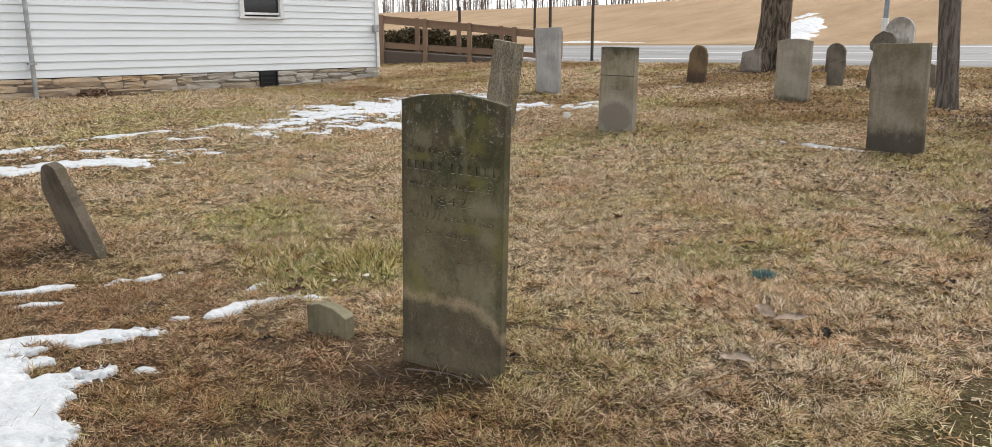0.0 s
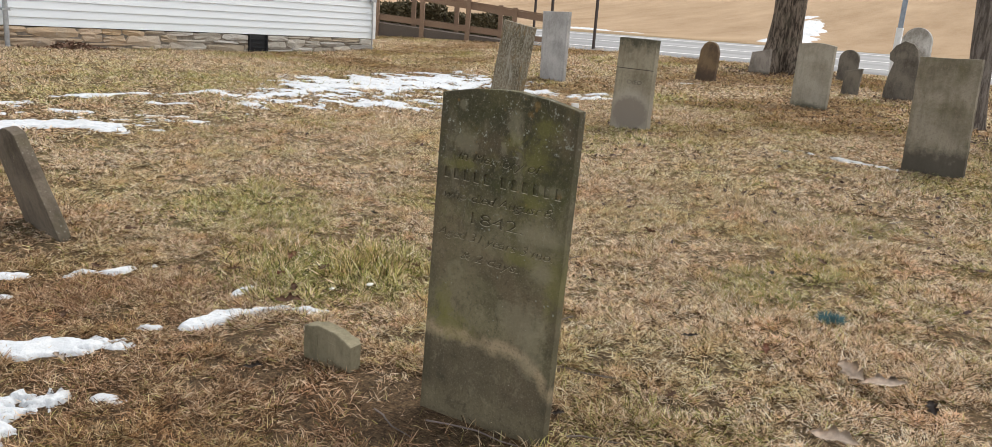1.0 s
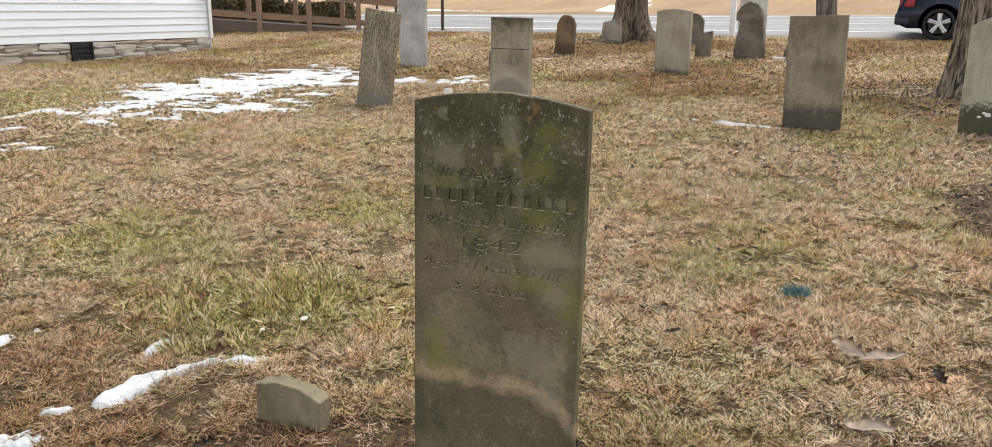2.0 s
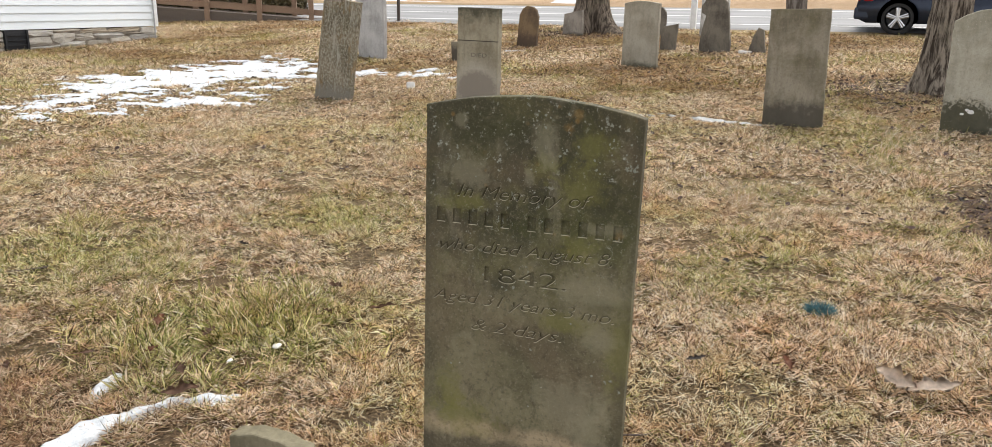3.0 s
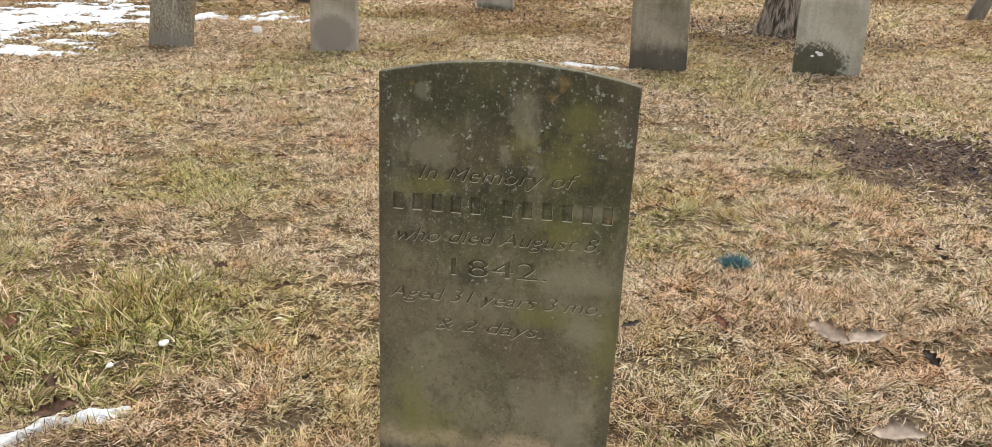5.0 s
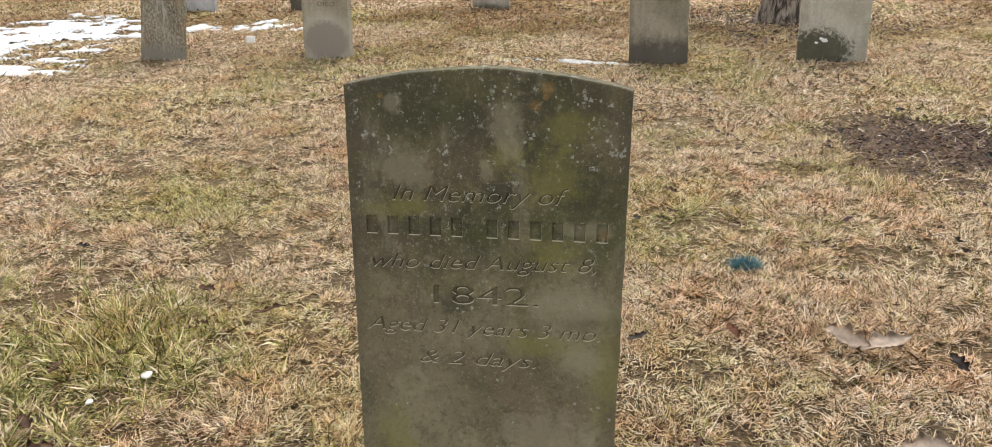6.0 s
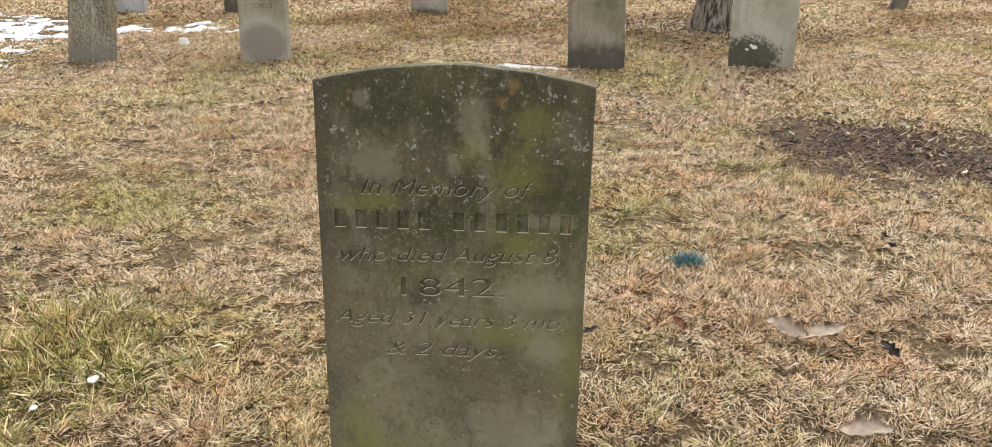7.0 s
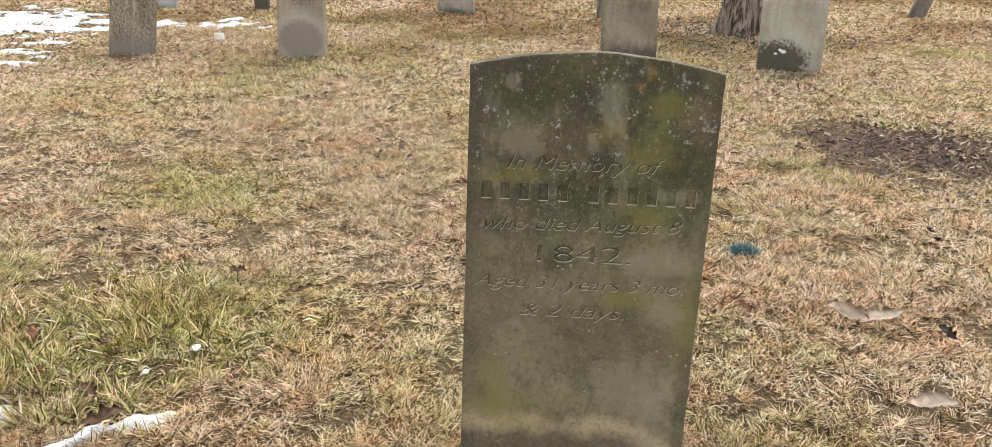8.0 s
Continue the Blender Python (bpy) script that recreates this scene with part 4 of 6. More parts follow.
tagged(plate, "flat white stone lying beside a broken stub", "stone")
chip = part("stone_chip", boxed((-0.04, -0.05, 0), (0.035, 0.05, 0.085), 0.014), M_CHIP)
chip.matrix_basis = pose(9.27, 7.0, float(turf(9.27, 7.0)) - 0.005, 0, 20, 40)
tagged(chip, "white lump of stone in the grass", "stone")


# ---- trees ----
def trunk_mesh(r0, r1, h, flare, seed, lean=(0, 0), rings=70, seg=56, ridge=0.07, lobes=5):
    rng = random.Random(seed)
    ph = [rng.uniform(0, 6.28) for _ in range(6)]
    bm = bmesh.new()
    prev = None
    for i in range(rings + 1):
        t = (i / rings) ** 1.7
        z = -0.15 + (h + 0.15) * t
        zz = max(z, 0)
        row = []
        for j in range(seg):
            a = 2 * math.pi * j / seg
            r = r0 + (r1 - r0) * t
            r *= 1 + flare * math.exp(-zz / 0.26) * (0.7 + 0.45 * math.cos(lobes * a + ph[0]) + 0.25 * math.cos((lobes - 2) * a + ph[1]))
            wob = noise.noise((math.cos(a) * 7 + seed, math.sin(a) * 7, z * 1.4)) + 0.5 * noise.noise((math.cos(a) * 16, math.sin(a) * 16 + seed, z * 4))
            r *= 1 + ridge * wob
            row.append(bm.verts.new((lean[0] * zz + r * math.cos(a), lean[1] * zz + r * math.sin(a), z)))
        if prev:
            for j in range(seg):
                bm.faces.new((prev[j], prev[(j + 1) % seg], row[(j + 1) % seg], row[j]))
        prev = row
    return bm


def limbs(bm, base, d, length, r, depth, rng):
    d = d.normalized()
    p = base.copy()
    for i in range(3):
        q = p + (d + Vector((rng.uniform(-.18, .18), rng.uniform(-.18, .18), rng.uniform(-.02, .16)))).normalized() * length / 3
        rod(bm, p, q, r * (1 - i * 0.22), r * (1 - (i + 1) * 0.22), 6 if depth > 1 else 4)
        if depth and i:
            for _ in range(2):
                limbs(bm, q, d + Vector((rng.uniform(-1, 1), rng.uniform(-1, 1), rng.uniform(-.1, .8))), length * 0.6, r * (0.55 - i * 0.1), depth - 1, rng)
        p, d = q, (q - p).normalized()


def tree(x, y, z, r0, r1, h, flare, seed, lean, mat, label, ridge=0.07):
    ob = new("tree")
    ob.matrix_basis = Matrix.Translation((x, y, z))
    part("trunk", trunk_mesh(r0, r1, h, flare, seed, lean, ridge=ridge), mat, ob, smooth=True)
    rng = random.Random(seed)
    for i in range(6):
        a = i * 1.05 + rng.uniform(-.3, .3)
        zz = h * (0.72 + 0.05 * i)
        bm = bmesh.new()
        limbs(bm, Vector((lean[0] * zz, lean[1] * zz, zz)), Vector((math.cos(a), math.sin(a), 0.9)), 2.6 - 0.15 * i, r1 * 0.55, 2, rng)
        part("limb", bm, mat, ob)
    return tagged(ob, label, "tree", "trees")


tree(17.05, 7.50, 0.86, 0.31, 0.25, 7.5, 1.5, 5, (0, -0.02), M_BARK, "large dark-barked leafless tree with flared roots beside the road")
tree(11.95, 2.83, 0.605, 0.125, 0.13, 5.5, 0.2, 8, (0, 0.075), M_BARK2, "slender grey-barked leafless tree", 0.05)
tree(10.98, 1.21, 0.565, 0.20, 0.17, 6.5, 0.8, 12, (0, -0.03), M_BARK3, "leafless tree with deeply furrowed grey-brown bark", 0.14)


# ---- the house ----
WALL_Y, BASE_Z, LAP = 14.9, 0.877, 0.132
house = tagged(new("house"), "white clapboard house on a rough stone foundation", "house")
X0, X1, DEPTH, EAVES = -1.5, 12.5, 7.5, 3.9
bm = bmesh.new()
box(bm, (X0 + 0.05, WALL_Y + 0.06, BASE_Z), (8.98, WALL_Y + 0.2, EAVES))
box(bm, (9.97, WALL_Y + 0.06, BASE_Z), (X1 - 0.05, WALL_Y + 0.2, EAVES))
box(bm, (8.98, WALL_Y + 0.06, BASE_Z), (9.97, WALL_Y + 0.2, 1.93))
box(bm, (8.98, WALL_Y + 0.06, 3.25), (9.97, WALL_Y + 0.2, EAVES))
part("wall", bm, M_SIDING, house)
part("wall", boxed((X1 - 0.2, WALL_Y + 0.21, BASE_Z), (X1 - 0.02, WALL_Y + DEPTH, EAVES)), M_SIDING, house)
part("wall", boxed((X0 + 0.02, WALL_Y + 0.21, BASE_Z), (X0 + 0.2, WALL_Y + DEPTH, EAVES)), M_SIDING, house)
part("wall", boxed((X0 + 0.21, WALL_Y + DEPTH - 0.2, BASE_Z), (X1 - 0.21, WALL_Y + DEPTH, EAVES)), M_SIDING, house)
part("floor_slab", boxed((X0 + 0.25, WALL_Y + 0.25, 0.7), (X1 - 0.25, WALL_Y + DEPTH - 0.25, BASE_Z + 0.05)), M_DECK, house)
bm = bmesh.new()
ridge_y = WALL_Y + DEPTH / 2
vs = [bm.verts.new(p) for p in ((X0 - 0.3, WALL_Y - 0.35, EAVES - 0.05), (X1 + 0.3, WALL_Y - 0.35, EAVES - 0.05), (X1 + 0.3, ridge_y, EAVES + 2.6), (X0 - 0.3, ridge_y, EAVES + 2.6), (X0 - 0.3, WALL_Y + DEPTH + 0.35, EAVES - 0.05), (X1 + 0.3, WALL_Y + DEPTH + 0.35, EAVES - 0.05))]
bm.faces.new((vs[0], vs[1], vs[2], vs[3]))
bm.faces.new((vs[3], vs[2], vs[5], vs[4]))
bmesh.ops.solidify(bm, geom=bm.faces[:], thickness=0.15)
part("roof", bm, M_ROOF, house)
for gx in (X0 + 0.05, X1 - 0.17):
    bm = bmesh.new()
    f = bm.faces.new([bm.verts.new(p) for p in ((gx, WALL_Y + 0.1, EAVES + 0.002), (gx, WALL_Y + DEPTH - 0.1, EAVES + 0.002), (gx, ridge_y, EAVES + 2.4))])
    for v in [v for v in bmesh.ops.extrude_face_region(bm, geom=[f])["geom"] if isinstance(v, bmesh.types.BMVert)]:
        v.co.x += 0.12
    part("gable", bm, M_SIDING, house)


def lap_mesh(length):
    """One clapboard: thicker at its lower edge, with a drip lip."""
    bm = bmesh.new()
    prof = [(0.055, LAP + 0.012), (0.042, LAP + 0.012), (0.020, 0.005), (0.022, 0.0), (0.034, 0.0), (0.055, 0.010)]
    a = [bm.verts.new((0, y, z)) for y, z in prof]
    b = [bm.verts.new((length, y, z)) for y, z in prof]
    n = len(prof)
    for i in range(n):
        bm.faces.new((a[i], b[i], b[(i + 1) % n], a[(i + 1) % n]))
    bm.faces.new(a[::-1])
    bm.faces.new(b)
    bmesh.ops.recalc_face_normals(bm, faces=bm.faces)
    me = bpy.data.meshes.new("siding_board")
    bm.to_mesh(me)
    bm.free()
    me.materials.append(M_SIDING)
    return me


full, left_run, right_run = lap_mesh(X1 - X0 - 0.2), lap_mesh(8.985 - X0 - 0.1), lap_mesh(X1 - 0.1 - 9.965)
for i in range(22):
    z = BASE_Z + i * LAP
    runs = [(full, X0 + 0.1)] if z + LAP < 1.95 or z > 3.2 else [(left_run, X0 + 0.1), (right_run, 9.965)]
    for me, x in runs:
        ob = new("siding_board", me)
        ob.parent, ob.location = house, (x, WALL_Y, z)
for x in (X1 - 0.1, X0):
    part("corner_trim", boxed((x, WALL_Y - 0.005, BASE_Z - 0.01), (x + 0.1, WALL_Y + 0.1, EAVES), 0.006), M_WHITE, house)

window = part("window", boxed((9.06, WALL_Y + 0.055, 2.0), (9.89, WALL_Y + 0.065, 3.18)), glass, house, "dark sash window in a white frame")
bm = bmesh.new()
box(bm, (8.97, WALL_Y - 0.02, 1.95), (9.065, WALL_Y + 0.09, 3.27), 0.006)
box(bm, (9.885, WALL_Y - 0.02, 1.95), (9.98, WALL_Y + 0.09, 3.27), 0.006)
box(bm, (9.067, WALL_Y - 0.018, 3.175), (9.883, WALL_Y + 0.088, 3.268), 0.006)
part("window_frame", bm, M_WHITE, window)
part("sash_rail", boxed((9.067, WALL_Y + 0.02, 1.985), (9.883, WALL_Y + 0.075, 2.03), 0.004), M_WHITE, window)
part("sash_rail", boxed((9.067, WALL_Y + 0.02, 2.57), (9.883, WALL_Y + 0.075, 2.61), 0.004), M_WHITE, window)
part("window_sill", boxed((8.94, WALL_Y - 0.05, 1.91), (10.01, WALL_Y + 0.09, 1.948), 0.006), M_WHITE, window)

bm = bmesh.new()
rod(bm, (5.05, WALL_Y - 0.07, 0.55), (5.05, WALL_Y - 0.07, EAVES), 0.038, n=12)
rod(bm, (5.05, WALL_Y - 0.07, 0.56), (5.05, WALL_Y - 0.16, 0.48), 0.038, n=12)
for z in (1.1, 2.4):
    box(bm, (4.99, WALL_Y - 0.115, z), (5.11, WALL_Y + 0.0, z + 0.035))
part("downspout", bm, M_STEEL, house, "grey metal downspout")
bm = boxed((12.30, WALL_Y - 0.09, 1.66), (12.44, WALL_Y - 0.006, 1.82), 0.008)
part("meter_box", bm, M_STEEL, house, "grey utility box")
part("conduit", rod(bmesh.new(), (12.37, WALL_Y - 0.045, 0.62), (12.37, WALL_Y - 0.045, 1.665), 0.014), M_STEEL, house)
bm = boxed((9.33, WALL_Y + 0.02, 0.40), (9.745, WALL_Y + 0.06, 0.87))
box(bm, (9.33, WALL_Y - 0.02, 0.40), (9.36, WALL_Y + 0.019, 0.868))
box(bm, (9.715, WALL_Y - 0.02, 0.40), (9.745, WALL_Y + 0.019, 0.868))
for i in range(5):
    box(bm, (9.362, WALL_Y - 0.01, 0.46 + i * 0.08), (9.713, WALL_Y + 0.018, 0.475 + i * 0.08))
part("basement_vent", bm, M_DARK, house, "black louvred basement vent")
part("foundation_core", boxed((X0 + 0.05, WALL_Y + 0.035, 0.2), (X1 - 0.05, WALL_Y + DEPTH - 0.05, BASE_Z - 0.02)), M_MORTAR, house, "dull brown mortar behind the stones")


def rock_mesh(seed):
    """A rough field stone, its face within a unit square: a rounded, bulging, crooked block."""
    rng = random.Random(seed)
    bm = bmesh.new()
    n = 11
    tilt, pinch = rng.uniform(-0.10, 0.10), rng.uniform(-0.13, 0.13)
    front, back = [], []
    for i in range(n):
        a = 2 * math.pi * (i + 0.5 * rng.random()) / n
        c, d = math.cos(a), math.sin(a)
        k = 0.53 / (abs(c) ** 6 + abs(d) ** 6) ** (1 / 6) * rng.uniform(0.95, 1.03)
        u, w = c * k, d * k
        w = w * (1 + pinch * u * 2) + tilt * u
        back.append(bm.verts.new((u, 0.5, w)))
        front.append((bm.verts.new((u, -0.15 + rng.uniform(-.1, .1), w)), bm.verts.new((u * 0.91, -0.34 + rng.uniform(-.12, .12), w * 0.86))))
    mid = bm.verts.new((rng.uniform(-.15, .15), -0.42 + rng.uniform(-.12, .12), rng.uniform(-.12, .12)))
    for i in range(n):
        j = (i + 1) % n
        bm.faces.new((back[i], back[j], front[j][0], front[i][0]))
        bm.faces.new((front[i][0], front[j][0], front[j][1], front[i][1]))
        bm.faces.new((front[i][1], front[j][1], mid))
    bmesh.ops.recalc_face_normals(bm, faces=bm.faces)
    me = bpy.data.meshes.new("foundation_stone")
    bm.to_mesh(me)
    bm.free()
    me.materials.append(M_ROCK)
    return me


rocks = [rock_mesh(s) for s in range(18)]


def field_stone(x0, x1, z0, z1, me):
    ob = new("foundation_stone", me)
    ob.parent = house
    ob.location = ((x0 + x1) / 2, WALL_Y + 0.075, (z0 + z1) / 2)
    ob.scale = (x1 - x0 - 0.006, 0.17, z1 - z0 - 0.004)
    ob.rotation_euler = (0, radians(rng.uniform(-2.5, 2.5)), 0)


rng = random.Random(9)
LOW = float(lie(10, WALL_Y)) - 0.14


def bed_line(i, x):
    """Height of the i-th wavering bed joint of the rubble wall."""
    share = (0.0, 0.30, 0.54, 0.77, 1.0)[i]
    wave = 0 if i in (0, 4) else 0.04 * math.sin(x * 1.9 + i * 2.1) + 0.025 * math.sin(x * 4.7 + i)
    low = float(lie(x, WALL_Y)) - 0.14
    return low + (BASE_Z - 0.01 - low) * share + wave


for course in range(4):
    x = X0 + 0.05
    while x < X1 - 0.34:
        w = rng.uniform(0.30, 0.82) if x < 9 else rng.uniform(0.36, 0.75)
        x1 = min(x + w, X1 - 0.02)
        if X1 - 0.02 - x1 < 0.2:
            x1 = X1 - 0.02
        if x < 9.32 < x1:
            x1 = 9.325
        if 9.32 <= x < 9.75:
            x = 9.75
            continue
        m = (x + x1) / 2
        z0, z1 = bed_line(course, m), bed_line(course + 1, m)
        if z1 - z0 > 0.2 and rng.random() < 0.22:
            zm = z0 + (z1 - z0) * rng.uniform(0.4, 0.6)
            field_stone(x, x1, z0, zm, rng.choice(rocks))
            field_stone(x, x1, zm, z1, rng.choice(rocks))
        else:
            field_stone(x, x1, z0, z1, rng.choice(rocks))
        x = x1


# ---- access ramp with rails ----
ramp = tagged(new("access_ramp"), "wooden access ramp with brown post-and-board rails", "ramp")
RA, RD, RN = Vector((15.0, 19.55, 0)), Vector((0.53, -0.848, 0)), Vector((0.848, 0.53, 0))


def along(s, off=0.0, z=0.0):
    p = RA + RD * s + RN * off
    return Vector((p.x, p.y, z))


def board(bm, a, b, h, t):
    """A board from a to b, h high and t thick, hanging down from the line a-b."""
    d = (b - a).normalized()
    n = Vector((-d.y, d.x, 0)).normalized() * t / 2
    up = Vector((0, 0, 1)) * h
    vs = [bm.verts.new(p) for p in (a - n, a + n, b + n, b - n, a - n - up, a + n - up, b + n - up, b - n - up)]
    for f in ((0, 1, 2, 3), (7, 6, 5, 4), (0, 4, 5, 1), (1, 5, 6, 2), (2, 6, 7, 3), (3, 7, 4, 0)):
        bm.faces.new([vs[i] for i in f])
    bmesh.ops.recalc_face_normals(bm, faces=bm.faces)
    return bm


def deck_z(s):
    return max(1.22 - 0.06 * s, 0.93)


for off, count, last in ((0.0, 6, 6.1), (1.35, 4, 4.6)):
    for i in range(-1, count - 1):
        s = 1.23 + i * 1.28 + off * 0.5
        zb = 1.36 - 0.093 * s
        bm = bmesh.new()
        foot_z = float(lie(*along(s, off).xy)) - 0.05
        board(bm, along(s - 0.06, off - 0.1, zb + 0.93), along(s + 0.06, off - 0.1, zb + 0.93), zb + 0.93 - foot_z, 0.1)
        part("post", bm, M_WOOD, ramp)
    for za, zb, hh in ((2.313, 2.22 - 0.093 * last, 0.17), (1.52, 1.46 - 0.06 * last, 0.14)):
        part("rail_board", board(bmesh.new(), along(-1, off - 0.065, za), along(last, off - 0.065, zb), hh, 0.035), M_WOOD, ramp)
    cap = board(bmesh.new(), along(-1, off - 0.03, 1.453 + 0.9), along(last, off - 0.03, 1.36 - 0.093 * last + 0.9), 0.035, 0.16)
    part("cap_rail", cap, M_WOOD, ramp)
    part("skirt_board", board(bmesh.new(), along(-1, off - 0.065, 1.30), along(4.7, off - 0.065, 0.95), 0.5, 0.035), M_DECK, ramp)
plank = board(bmesh.new(), along(0, 0, 0.0), along(0.135, 0, 0.0), 0.03, 1.25)
plank_me = bpy.data.meshes.new("deck_plank")
for v in plank.verts:
    v.co -= along(0)
plank.to_mesh(plank_me)
plank.free()
plank_me.materials.append(M_DECK)
for i in range(46):
    ob = new("deck_plank", plank_me)
    ob.parent, ob.location = ramp, along(-1 + i * 0.142, 0.67, deck_z(-1 + i * 0.142))


# ---- hedge, posts, car ----
def leafy(name, n, place, size, mat, seed):
    """n small leaf blades at places given by place(rng arrays)."""
    rs = np.random.RandomState(seed)
    p = place(rs, n)
    d = rs.normal(size=(n, 3))
    d /= np.linalg.norm(d, axis=1)[:, None]
    e = np.cross(d, rs.normal(size=(n, 3)))
    e /= np.linalg.norm(e, axis=1)[:, None]
    s = size * rs.uniform(0.6, 1.4, (n, 1))
    v = np.stack([p - d * s, p + e * s * 0.45, p + d * s, p - e * s * 0.45], 1).reshape(-1, 3)
    return raw_mesh(name, v, np.arange(4 * n).reshape(-1, 4), mat)


def hedge_at(s0, s1, off, height, seed):
    def place(rs, n):
        s, a, r = rs.uniform(s0, s1, n), rs.uniform(0, math.pi, n), 0.55 + 0.45 * rs.rand(n) ** 0.6
        lump = 0.85 + 0.28 * vnoise(s * 3.1, a * 1.6, seed) + 0.12 * rs.rand(n)
        o = off + 0.55 * np.cos(a) * r * lump
        z = height * np.sin(a) * r * lump
        x, y = RA.x + RD.x * s + RN.x * o, RA.y + RD.y * s + RN.y * o
        return np.stack([x, y, lie(x, y) + z], 1)
    ob = new("hedge")
    f = leafy("foliage", 14000, place, 0.06, M_HEDGE, seed)
    f.parent = ob
    bm = bmesh.new()
    for i in range(24):
        s = s0 + (s1 - s0) * (i + 0.5) / 24
        b = along(s, off, 0)
        zb = float(lie(b.x, b.y))
        rod(bm, (b.x, b.y, zb - 0.05), (b.x + rng.uniform(-.2, .2), b.y + rng.uniform(-.2, .2), zb + height * 0.8), 0.02, 0.008, 5)
    part("stem", bm, M_TWIG, ob)
    return tagged(ob, "low dark evergreen hedge behind the ramp", "hedge", "hedges")


hedge_at(-1.0, 2.6, 2.3, 0.82, 3)
hedge_at(2.7, 4.6, 2.4, 0.58, 4)


def post(x, y, h, r, label, mat=M_POST):
    z = float(lie(x, y))
    bm = boxed((-r, -r * 0.7, -0.2), (r, r * 0.7, h), 0.008)
    for i in range(int(h / 0.3)):
        box(bm, (-r - 0.002, -r * 0.25, 0.25 + i * 0.3), (-r + 0.004, r * 0.25, 0.28 + i * 0.3))
    ob = part("sign_post", bm, mat)
    ob.location = (x, y, z)
    return tagged(ob, label, "post", "posts by the road")


post(18.0, 12.84, 2.9, 0.036, "dark brown steel sign post at the verge")
post(18.5, 14.65, 2.9, 0.036, "dark brown steel sign post at the verge")
post(20.0, 16.45, 2.9, 0.035, "thin dark post near the ramp")
post(24.0, 23.65, 1.55, 0.05, "short dark roadside post")
marker = tagged(new("marker_post"), "white roadside marker post with a narrow blue-grey plate", "post")
marker.location = (18.5, 5.73, float(lie(18.5, 5.73)))
part("post", boxed((-0.05, -0.06, -0.2), (0.05, 0.06, 0.98), 0.01), M_WHITE, marker)
part("plate", boxed((-0.012, -0.05, 0.94), (0.012, 0.05, 1.9), 0.005), M_SLATEBLUE, marker, "narrow blue-grey plate")


